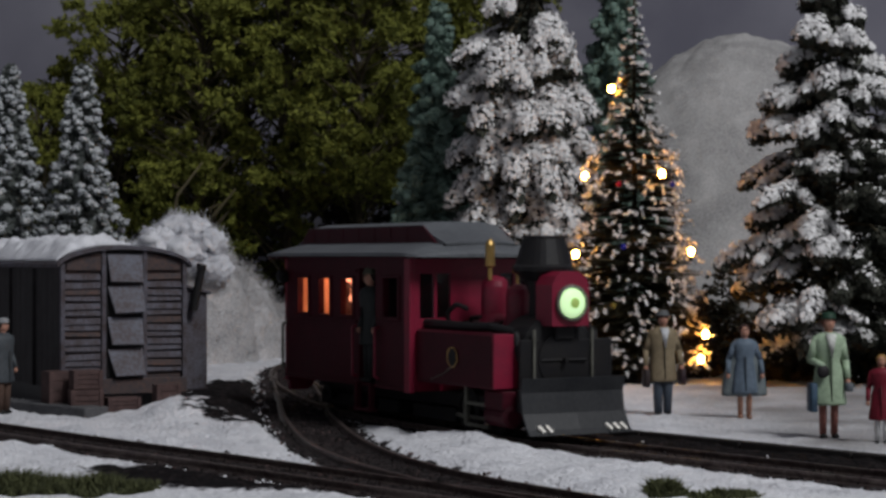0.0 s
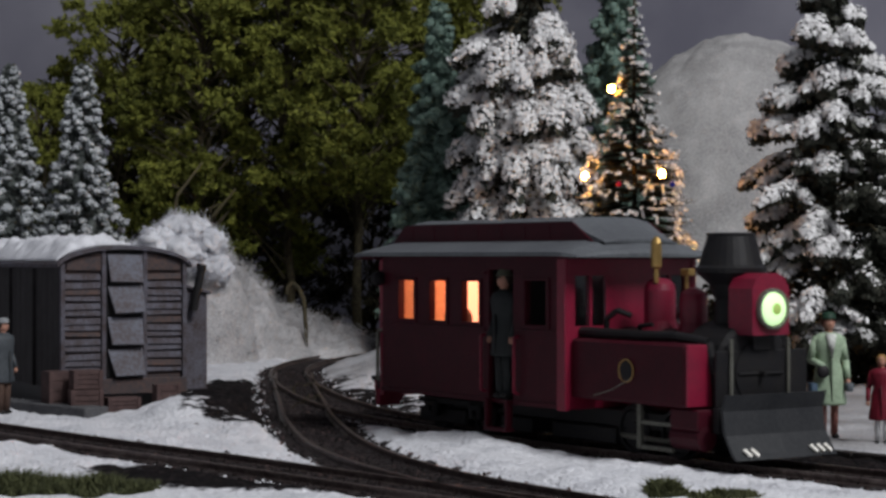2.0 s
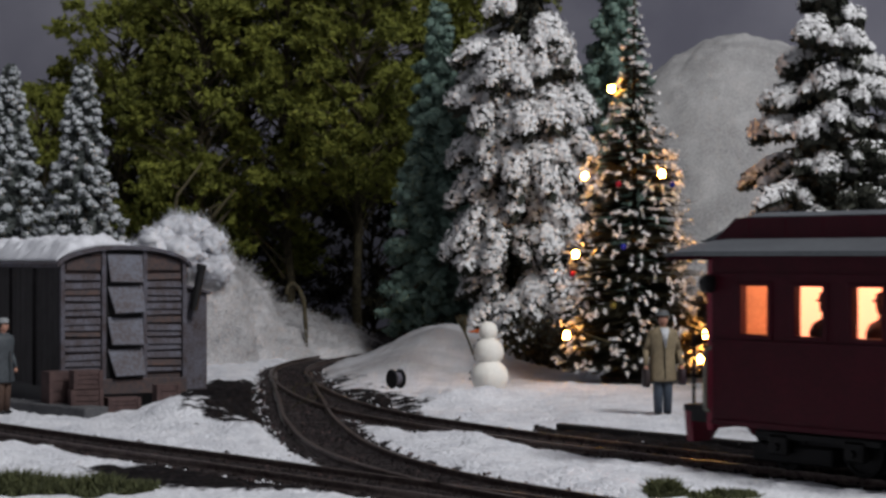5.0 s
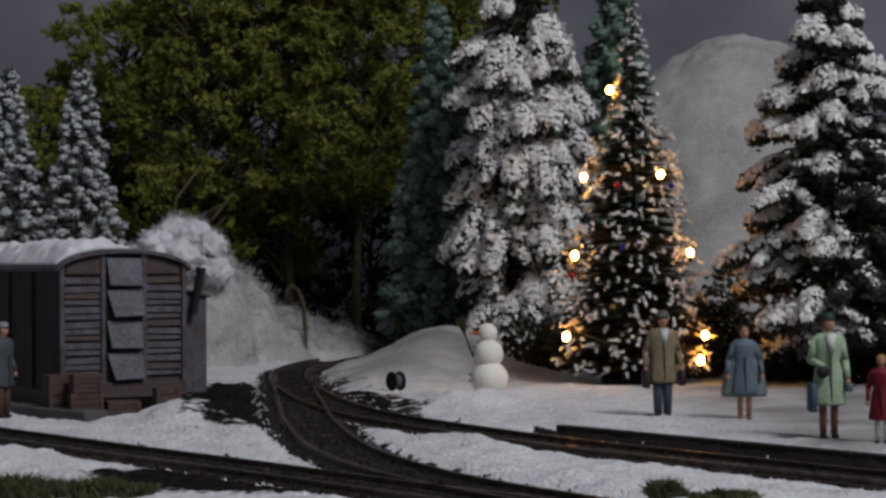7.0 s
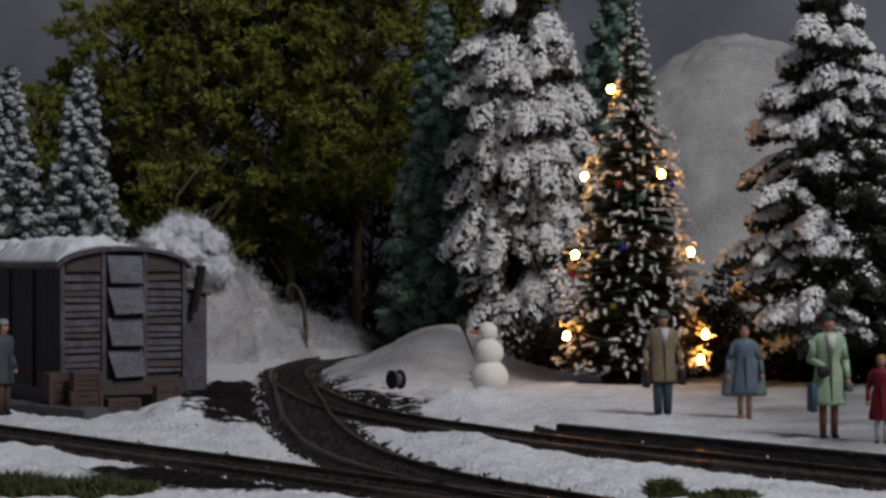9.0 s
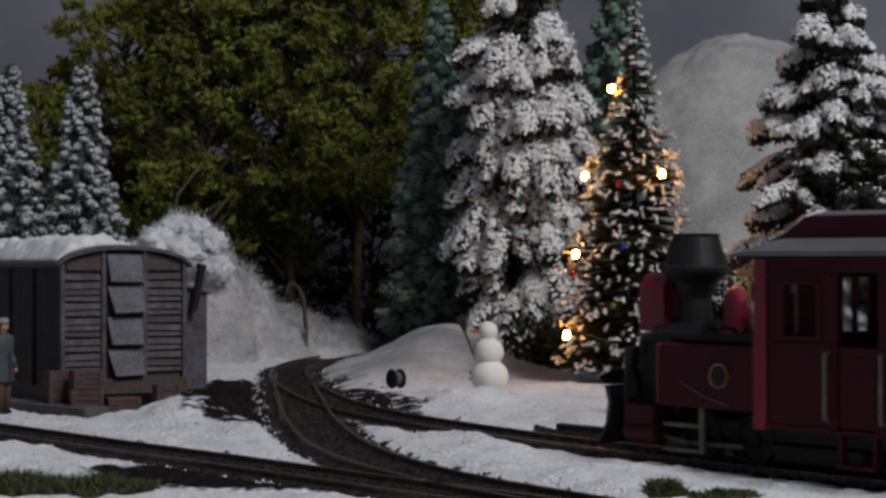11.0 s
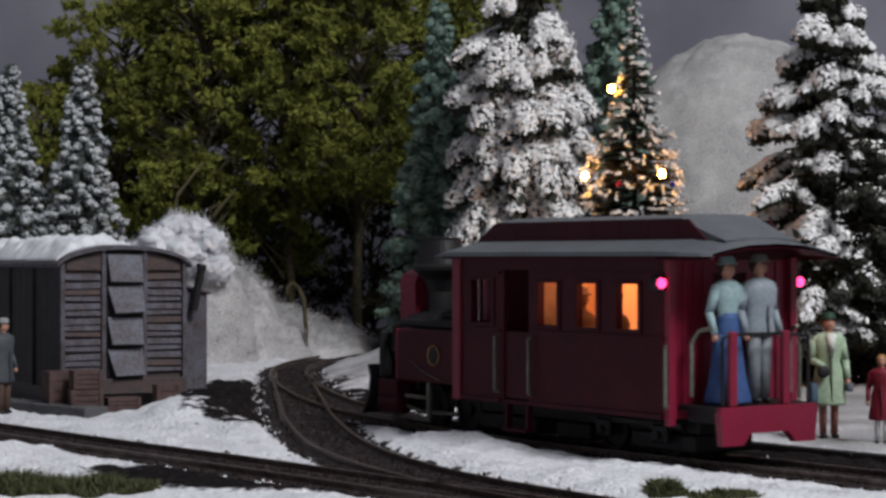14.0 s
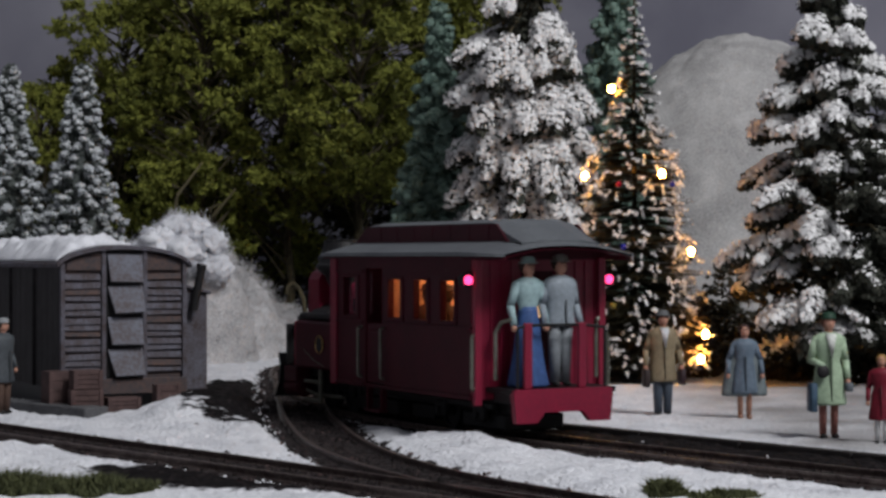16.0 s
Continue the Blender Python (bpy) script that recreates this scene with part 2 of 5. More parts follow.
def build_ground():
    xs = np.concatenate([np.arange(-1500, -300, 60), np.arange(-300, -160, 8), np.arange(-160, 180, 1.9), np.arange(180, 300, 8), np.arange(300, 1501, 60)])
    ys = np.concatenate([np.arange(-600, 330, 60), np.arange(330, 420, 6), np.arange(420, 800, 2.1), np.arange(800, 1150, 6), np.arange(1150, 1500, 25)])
    verts, snow, greyed = [], [], []
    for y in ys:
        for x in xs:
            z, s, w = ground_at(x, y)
            greyed.append(w)
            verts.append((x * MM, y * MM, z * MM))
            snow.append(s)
    w = len(xs)
    faces = [(j * w + i, j * w + i + 1, (j + 1) * w + i + 1, (j + 1) * w + i) for j in range(len(ys) - 1) for i in range(w - 1)]
    me = bpy.data.meshes.new("ground")
    me.from_pydata(verts, [], faces)
    at = me.attributes.new("snow", "FLOAT", "POINT")
    at.data.foreach_set("value", snow)
    at = me.attributes.new("greyed", "FLOAT", "POINT")
    at.data.foreach_set("value", greyed)
    me.shade_smooth()
    m = mat("snow_cinders_and_shade", (0.78, 0.785, 0.82), 0.85, colour2=(0.55, 0.56, 0.6), scale=70, fine=700, bump=1.0, deep=0.0014, spec=0.12)
    n, l = m.node_tree.nodes, m.node_tree.links
    p = n["Principled BSDF"]
    white = p.inputs["Base Color"].links[0].from_socket
    a = n.new("ShaderNodeAttribute")
    a.attribute_name = "snow"
    grit = n.new("ShaderNodeTexVoronoi")
    grit.inputs["Scale"].default_value = 750
    tc = n.new("ShaderNodeTexCoord")
    l.new(tc.outputs["Object"], grit.inputs["Vector"])
    ramp = n.new("ShaderNodeValToRGB")
    ramp.color_ramp.elements[0].color, ramp.color_ramp.elements[1].color = (0.002, 0.0017, 0.002, 1), (0.036, 0.028, 0.028, 1)
    ramp.color_ramp.elements.new(0.7).color = (0.008, 0.0062, 0.0068, 1)
    l.new(grit.outputs["Color"], ramp.inputs["Fac"])
    add = n.new("ShaderNodeMath")
    add.operation = "ADD"
    nz = n.new("ShaderNodeTexNoise")
    nz.inputs["Scale"].default_value, nz.inputs["Detail"].default_value = 380, 5
    l.new(tc.outputs["Object"], nz.inputs["Vector"])
    l.new(a.outputs["Fac"], add.inputs[0])
    l.new(nz.outputs["Fac"], add.inputs[1])
    edge = n.new("ShaderNodeMapRange")
    edge.inputs["From Min"].default_value, edge.inputs["From Max"].default_value = 0.86, 1.1
    l.new(add.outputs[0], edge.inputs["Value"])
    mix = n.new("ShaderNodeMix")
    mix.data_type = "RGBA"
    l.new(edge.outputs["Result"], mix.inputs["Factor"])
    l.new(ramp.outputs["Color"], mix.inputs["A"])
    greying = n.new("ShaderNodeMix")
    greying.data_type = "RGBA"
    greying.inputs["B"].default_value = (0.23, 0.222, 0.222, 1)
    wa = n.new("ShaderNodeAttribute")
    wa.attribute_name = "greyed"
    l.new(wa.outputs["Fac"], greying.inputs["Factor"])
    l.new(white, greying.inputs["A"])
    l.new(greying.outputs["Result"], mix.inputs["B"])
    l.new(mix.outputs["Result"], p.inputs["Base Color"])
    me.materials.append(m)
    tagged(new("ground", me), "white model snow, bare dark cinders along the tracks, painted shade under the wood", "ground", kind="structure")


def sky_backdrop():
    bm = bmesh.new()
    box(bm, -1500, 1500, 1500, 1520, -60, 1200)
    single("backdrop", bm, SKY, "painted dusk sky board behind the layout", "backdrop", kind="structure")


def snow_hill(label, cx, cy, lumps, rough, cover=COTTON):
    """A cotton-covered hill; lumps: x, y, rx, ry, height from its foot."""
    R = max(abs(v) for l in lumps for v in (l[0] - l[2], l[0] + l[2], l[1] - l[3], l[1] + l[3]))
    n = 110
    bm = bmesh.new()
    grid = []
    for j in range(n + 1):
        row = []
        for i in range(n + 1):
            x, y = (2 * i / n - 1) * R, (2 * j / n - 1) * R
            z = -3.0
            for lx, ly, rx, ry, h in lumps:
                q = ((x - lx) / rx) ** 2 + ((y - ly) / ry) ** 2
                if q < 1:
                    z = max(z, h * (1 - q) ** 0.62)
            if z > 0:
                p = Vector((x + cx, y + cy, z))
                k = rough * min(1, z / 15)
                z += k * (noise.noise(p / 16) + 0.6 * noise.noise(p / 7) + 0.4 * noise.noise(p / 3.2))
            row.append(bm.verts.new((x, y, z)))
        grid.append(row)
    for j in range(n):
        for i in range(n):
            q = (grid[j][i], grid[j][i + 1], grid[j + 1][i + 1], grid[j + 1][i])
            if max(v.co.z for v in q) > -2.5:
                bm.faces.new(q)
    for v in [v for v in bm.verts if not v.link_faces]:
        bm.verts.remove(v)
    hill = single("snow_hill", bm, cover, label, "hill", cx, cy, 2, smooth=True)
    return hill


def cotton_fibres(name, starts, outs, reach, length, wide, material, parent, label, seed):
    """Fine crooked fibres that stand off a surface, thinning outwards."""
    rng = np.random.default_rng(seed)
    n, steps = len(starts), 4
    p = starts + outs * rng.exponential(reach, n)[:, None]
    d = rng.normal(size=(n, 3))
    d /= np.linalg.norm(d, axis=1)[:, None]
    side = np.cross(d, rng.normal(size=(n, 3)))
    side *= (wide * rng.uniform(0.6, 1.3, n) / (np.linalg.norm(side, axis=1) + 1e-9))[:, None]
    rows = []
    for k in range(steps + 1):
        w = side * (1 - 0.75 * abs(2 * k / steps - 1))
        rows += [p - w, p + w]
        d = d + rng.normal(size=(n, 3)) * 0.45
        d /= np.linalg.norm(d, axis=1)[:, None]
        p = p + d * (length * rng.uniform(0.5, 1.3, n) / steps)[:, None]
    v = np.stack(rows, 1).reshape(-1, 3)
    m = 2 * (steps + 1)
    f = [(i * m + 2 * k, i * m + 2 * k + 1, i * m + 2 * k + 3, i * m + 2 * k + 2) for i in range(n) for k in range(steps)]
    return raw_part(name, v, f, material, parent, label)


def railway(name, line, label):
    """Two rails on sleepers."""
    t = tagged(new(name), label, "track", kind="structure")
    prof = [(-1.1, 0), (1.1, 0), (1.1, 0.35), (0.35, 0.6), (0.4, 1.5), (0.6, 1.6), (0.6, 2.1), (-0.6, 2.1), (-0.6, 1.6), (-0.4, 1.5), (-0.35, 0.6), (-1.1, 0.35)]
    tang = [(line[min(i + 1, len(line) - 1)] - line[max(i - 1, 0)]).normalized() for i in range(len(line))]
    for side in (-8.25, 8.25):
        bm = bmesh.new()
        rings = []
        for p, d in zip(line, tang):
            s = Vector((-d.y, d.x, 0))
            rings.append([bm.verts.new(p + s * (side + a) + Vector((0, 0, 1.4 + h))) for a, h in prof])
        for a, b in zip(rings, rings[1:]):
            for i in range(len(prof)):
                j = (i + 1) % len(prof)
                bm.faces.new((a[i], a[j], b[j], b[i]))
        part("rail", bm, RAIL, t)
    bm = bmesh.new()
    box(bm, -1.7, 1.7, -14.5, 14.5, -0.6, 1.0, 0.25)
    me = mesh_of("sleeper", bm, SLEEPER)
    rng = random.Random(len(line))
    acc = 0
    fine = spline([(p.x, p.y) for p in line], 7.5)
    for i in range(len(fine) - 1):
        p, q = fine[i], fine[i + 1]
        if p.y > 1100 or p.y < 380:
            continue
        ob = new("sleeper", me)
        ob.parent = t
        ob.matrix_basis = pose(p.x * MM, p.y * MM, (0.75 + rng.uniform(-0.2, 0.15)) * MM, 0, 0, math.degrees(math.atan2(q.y - p.y, q.x - p.x)) + rng.uniform(-2, 2))


def scatter(name, label, material, near, far, n, size, seed, lift=0.0):
    """Loose grains strewn beside the tracks."""
    rng = np.random.default_rng(seed)
    v, f = [], []
    base = np.array(((1, 0, 0), (-1, 0, 0), (0, 1, 0), (0, -1, 0), (0, 0, 1), (0, 0, -0.6)))
    tri = ((0, 2, 4), (2, 1, 4), (1, 3, 4), (3, 0, 4), (2, 0, 5), (1, 2, 5), (3, 1, 5), (0, 3, 5))
    lines = [TRACK_POINTS[i] for i in range(len(TRACK_POINTS)) if 400 < TRACK_POINTS[i][1] < 950]
    while len(f) < n * 8:
        p = lines[rng.integers(0, len(lines))]
        k, q = rng.uniform(0, 2 * math.pi), rng.uniform(near, far)
        x, y = p[0] + q * math.cos(k), p[1] + q * math.sin(k)
        d = math.sqrt(((TRACK_POINTS - (x, y)) ** 2).sum(1).min())
        if not near - 1 < d < far + 1:
            continue
        s = size * rng.uniform(0.4, 1.3)
        z = ground_at(x, y)[0] + lift * s
        b = len(v)
        v += [tuple(q) for q in base * s * rng.uniform(0.6, 1.2, (6, 1)) + (x, y, z)]
        f += [tuple(b + j for j in t3) for t3 in tri]
    tagged(raw_part(name, v, f, material, None), label, "grains", kind="stuff")


# ---- trees ----


def flocked_conifer(label, x, y, z0, height, profile, seed, lobe=5.0, white=0.6, count=64, size=0.75, needle=NEEDLE, per=230, name="snowy_fir", lobes=4, droop=0.3, coat=FLOCK):
    """A fir whose limbs end in thick shaggy lobes, snow on the upper side of each; profile: (height share, radius)."""
    rng = np.random.default_rng(seed)
    t = thing(name, label, "tree", x, y, z0)
    bm = bmesh.new()
    rod(bm, (0, 0, -2), (0, 0, height * 0.55), height * 0.022, height * 0.012, 10)
    rod(bm, (0, 0, height * 0.55), (0, 0, height * 0.97), height * 0.012, 0.4, 8)
    part("trunk", bm, BARK, t)
    hs, rs = zip(*profile)
    limbs = bmesh.new()
    green, snow, gdir, sdir = [], [], [], []
    for i in range(count):
        u = ((i + 0.5) / count) ** 1.1
        h = hs[0] + (hs[-1] - hs[0]) * u
        r = float(np.interp(h, hs, rs)) * rng.uniform(0.78, 1.1)
        k = i * 2.39996 + rng.uniform(-0.4, 0.4)
        root = np.array((0, 0, min(height * 0.97, h * height + 0.1 * r)))
        tip = np.array((r * math.cos(k), r * math.sin(k), h * height - droop * r * rng.uniform(0.3, 1.5)))
        mid = (root + tip) / 2 + np.array((0, 0, 0.1 * r))
        bent(limbs, [root, mid, tip], 0.8, 0.3, 5)
        n = max(1, int(round(lobes * min(1, r / (lobe * 4.5)))))
        for j in range(n):
            s = 1 - 0.6 * j / max(1, lobes)
            c = (1 - s) ** 2 * root + 2 * s * (1 - s) * mid + s * s * tip + rng.normal(size=3) * lobe * 0.22
            lr = lobe * rng.uniform(0.72, 1.12) * (0.55 + 0.45 * min(1, r / 24)) * (1 - 0.1 * j)
            p = rng.normal(size=(per, 3))
            p /= np.linalg.norm(p, axis=1)[:, None]
            knob = 1 + 0.30 * np.sin(p[:, 0] * 5 + i) * np.sin(p[:, 1] * 5 + j) + 0.2 * np.sin(p[:, 2] * 7 + i * 2)
            top = p[:, 2] + rng.normal(size=per) * 0.4 > 0.9 - 1.6 * white * (1 - 0.16 * j)
            q = p * (lr * knob * (0.72 + 0.33 * rng.random(per)))[:, None] * np.array((1.05, 1.05, 0.85)) + c
            snow.append(q[top])
            green.append(q[~top])
            sdir.append(p[top])
            gdir.append(p[~top])
    # dark inner needles round the trunk
    m = count * 60
    hh = hs[0] + (hs[-1] - hs[0]) * rng.random(m) ** 1.2
    rr = np.interp(hh, hs, rs) * 0.55 * np.sqrt(rng.random(m))
    kk = rng.uniform(0, 2 * math.pi, m)
    inner = np.stack([rr * np.cos(kk), rr * np.sin(kk), hh * height], 1)
    part("branchwork", limbs, BARK, t)
    v, f = flakes(rng, np.concatenate(green), size, 1.2, np.concatenate(gdir))
    v2, f2 = flakes(rng, inner, size * 2.6, 1.2)
    f2 = [tuple(q + len(v) for q in face) for face in f2]
    raw_part("needles", np.concatenate([v, v2]), f + f2, needle, t)
    if white > 0:
        v, f = flakes(rng, np.concatenate(snow), size * 1.1, 1.0, np.concatenate(sdir))
        raw_part("snow_cover", v, f, coat, t, "white flocked snow on the branches")
    return t


def snowy_fir(label, x, y, z0, height, profile, seed, bough=6.0, white=0.6, count=80, size=0.95, droop=0.35, per=330, lift=0.2, bare=0.0):
    """A fir with thick drooping boughs, each a fan of shaggy twigs with clumped snow on top; profile: (height share, radius)."""
    rng = np.random.default_rng(seed)
    t = thing("snowy_fir", label, "tree", x, y, z0)
    bm = bmesh.new()
    rod(bm, (0, 0, -2), (0, 0, height * 0.55), height * 0.022, height * 0.012, 10)
    rod(bm, (0, 0, height * 0.55), (0, 0, height * 0.98), height * 0.012, 0.4, 8)
    part("trunk", bm, BARK, t)
    hs, rs = zip(*profile)
    fine = np.linspace(hs[0], hs[-1], 400)
    share = np.cumsum(np.interp(fine, hs, rs) + 4.0)
    share /= share[-1]
    limbs = bmesh.new()
    green, snow, gdir, sdir, core = [], [], [], [], []
    for i in range(count):
        h = float(np.interp((i + 0.5) / count, share, fine))
        r = float(np.interp(h, hs, rs)) * rng.uniform(0.72, 1.1)
        k = i * 2.39996 + rng.uniform(-0.35, 0.35)
        fat = bough * rng.uniform(0.75, 1.2) * (0.5 + 0.5 * min(1, r / 28))
        sink = droop * r * rng.uniform(0.3, 1.4)
        root = np.array((0, 0, min(height * 0.97, h * height + lift * r)))
        tip = np.array(((r - 0.5 * fat) * math.cos(k), (r - 0.5 * fat) * math.sin(k), h * height - sink))
        mid = (root + tip) / 2 + np.array((0, 0, 0.16 * r))
        bent(limbs, [root, mid, tip], 0.9, 0.35, 5)
        twigs = [(root * 0.45 + tip * 0.55 + np.array((0, 0, 0.1 * r)), tip, fat)]
        if r > 14:
            for turn in (-1, 1):
                q = k + turn * rng.uniform(0.35, 0.6)
                end = np.array((math.cos(q), math.sin(q), 0)) * r * rng.uniform(0.68, 0.9)
                end[2] = tip[2] + rng.uniform(-0.5, 0.6) * fat
                twigs.append((root * 0.55 + tip * 0.45, end, fat * rng.uniform(0.6, 0.85)))
        thin = 1 - bare * max(0.0, min(1.0, (0.74 - h) / 0.2)) * max(0.0, min(1.0, 0.55 + 1.2 * math.cos(k)))
        for a, b, w in twigs:
            n = int(per * (w / bough) ** 1.5)
            s = rng.random(n) ** 0.8
            p = rng.normal(size=(n, 3))
            p /= np.linalg.norm(p, axis=1)[:, None]
            cell = (s * 5).astype(int) * 3 + (np.arctan2(p[:, 1], p[:, 0]) / 2.1 + 1.5).astype(int)
            swell = (1 + rng.normal(size=24) * 0.16)[cell % 24]
            patch = (rng.normal(size=24) * 0.16)[cell % 24]
            rad = w * swell * (0.5 + 0.5 * np.sin(np.pi * (0.12 + 0.75 * s))) * (0.82 + 0.24 * rng.random(n))
            c = a + np.outer(s, b - a)
            c[:, 2] -= 0.18 * w * s * s
            q = c + p * rad[:, None] * np.array((1, 1, 0.82))
            top = p[:, 2] + rng.normal(size=n) * 0.09 + patch + 0.35 * (s - 0.6) > 0.9 - 1.6 * white * thin
            snow.append(q[top])
            sdir.append(p[top])
            green.append(q[~top])
            gdir.append(p[~top])
            m = max(6, n // 6)
            s = rng.random(m)
            core.append(a + np.outer(s, b - a) + rng.normal(size=(m, 3)) * w * 0.28 - np.array((0, 0, 0.45 * w)))
    m = count * 40
    hh = hs[0] + (hs[-1] - hs[0]) * rng.random(m) ** 1.2
    rr = np.interp(hh, hs, rs) * 0.42 * np.sqrt(rng.random(m))
    kk = rng.uniform(0, 2 * math.pi, m)
    core.append(np.stack([rr * np.cos(kk), rr * np.sin(kk), hh * height], 1))
    part("branchwork", limbs, BARK, t)
    v, f = flakes(rng, np.concatenate(green), size, 1.5, np.concatenate(gdir))
    v2, f2 = flakes(rng, np.concatenate(core), size * 2.4, 1.3)
    f2 = [tuple(q + len(v) for q in face) for face in f2]
    raw_part("needles", np.concatenate([v, v2]), f + f2, NEEDLE, t)
    v, f = flakes(rng, np.concatenate(snow), size * 1.45, 1.1, np.concatenate(sdir))
    raw_part("snow_cover", v, f, FLOCK, t, "clumped white flocked snow on the boughs")
    return t


def leafy_tree(label, x, y, z0, height, radius, low, seed, count=125, sprays=12, per=22, leaf=None):
    """A broad-leaved tree: forked limbs and clumps of leafy sprays with gaps between them."""
    rng = np.random.default_rng(seed)
    t = thing("leafy_tree", label, "tree", x, y, z0, group="trees of the dark wood")
    bm = bmesh.new()
    twigs = bmesh.new()
    pts = [Vector((0, 0, -3))]
    for i in range(1, 7):
        pts.append(Vector((rng.normal() * 3, rng.normal() * 3, height * 0.85 * i / 6)))
    bent(bm, pts, 1.2 + height * 0.007, 0.6, 8)
    leaves = []
    for i in range(count):
        u = rng.random()
        h = low + (height - low) * u
        env = radius * (0.55 + 0.6 * math.sin(math.pi * min(1, 0.15 + 0.8 * u))) * rng.uniform(0.3, 1.05)
        k = rng.uniform(0, 2 * math.pi)
        tip = np.array((env * math.cos(k), env * math.sin(k), h))
        root = np.array((0, 0, max(low * 0.5, h - rng.uniform(10, 35))))
        mid = (root + tip) / 2 + np.array((0, 0, rng.uniform(-4, 7)))
        bent(bm, [root, mid, tip], 0.9, 0.35, 4)
        out = np.array((math.cos(k), math.sin(k), 0.25))
        big = rng.uniform(0.65, 1.35)
        for j in range(sprays):
            way = out * 0.35 + rng.normal(size=3) * np.array((0.8, 0.8, 0.55)) + np.array((0, 0, 0.25))
            way /= np.linalg.norm(way)
            span = rng.uniform(6, 14) * big
            s = rng.random(per) ** 0.7
            q = tip + np.outer(s * span, way) + rng.normal(size=(per, 3)) * (1.5 - 0.7 * s)[:, None]
            q[:, 2] -= 0.03 * span * s * s * 6
            leaves.append(q)
            if j % 4 == 0:
                rod(twigs, tip, tip + way * span * 0.9, 0.35, 0.15, 4)
    part("trunk", bm, BARK, t)
    tagged(part("fine_twigwork", twigs, TWIG, t), "fine pale twigs among the leaves", kind="stuff")
    v, f = flakes(rng, np.concatenate(leaves), 0.92, 2.5)
    raw_part("crown", v, f, leaf or LEAF, t, "ragged olive green foliage in clumps")
    return t


def shade_filler(x, y, z0, rx, ry, h, seed, n=2600):
    """An added low dark tangle of needles and twigs, for the shade under the trees."""
    rng = np.random.default_rng(seed)
    t = thing("shade_shrub", "added near-black shrub standing for the shade under the trees", "shrub", x, y, z0, group="shrubs under the trees")
    bm = bmesh.new()
    for k in range(26):
        a, q = rng.uniform(0, 2 * math.pi), rng.uniform(0.2, 0.9)
        rod(bm, (0, 0, 0), (rx * q * math.cos(a), ry * q * math.sin(a), h * rng.uniform(0.4, 1.0)), 0.6, 0.2, 5)
    part("stems", bm, BARK, t)
    p = rng.normal(size=(n, 3))
    p *= (rng.random(n) ** 0.4 / np.linalg.norm(p, axis=1))[:, None]
    p[:, 2] = np.abs(p[:, 2])
    bump = 1 + 0.25 * np.sin(5 * p[:, 0] + seed) * np.cos(4 * p[:, 1])
    v, f = flakes(rng, p * np.array((rx, ry, h)) * bump[:, None], 1.7, 1.2)
    raw_part("needles", v, f, BRISTLE, t)
    return t


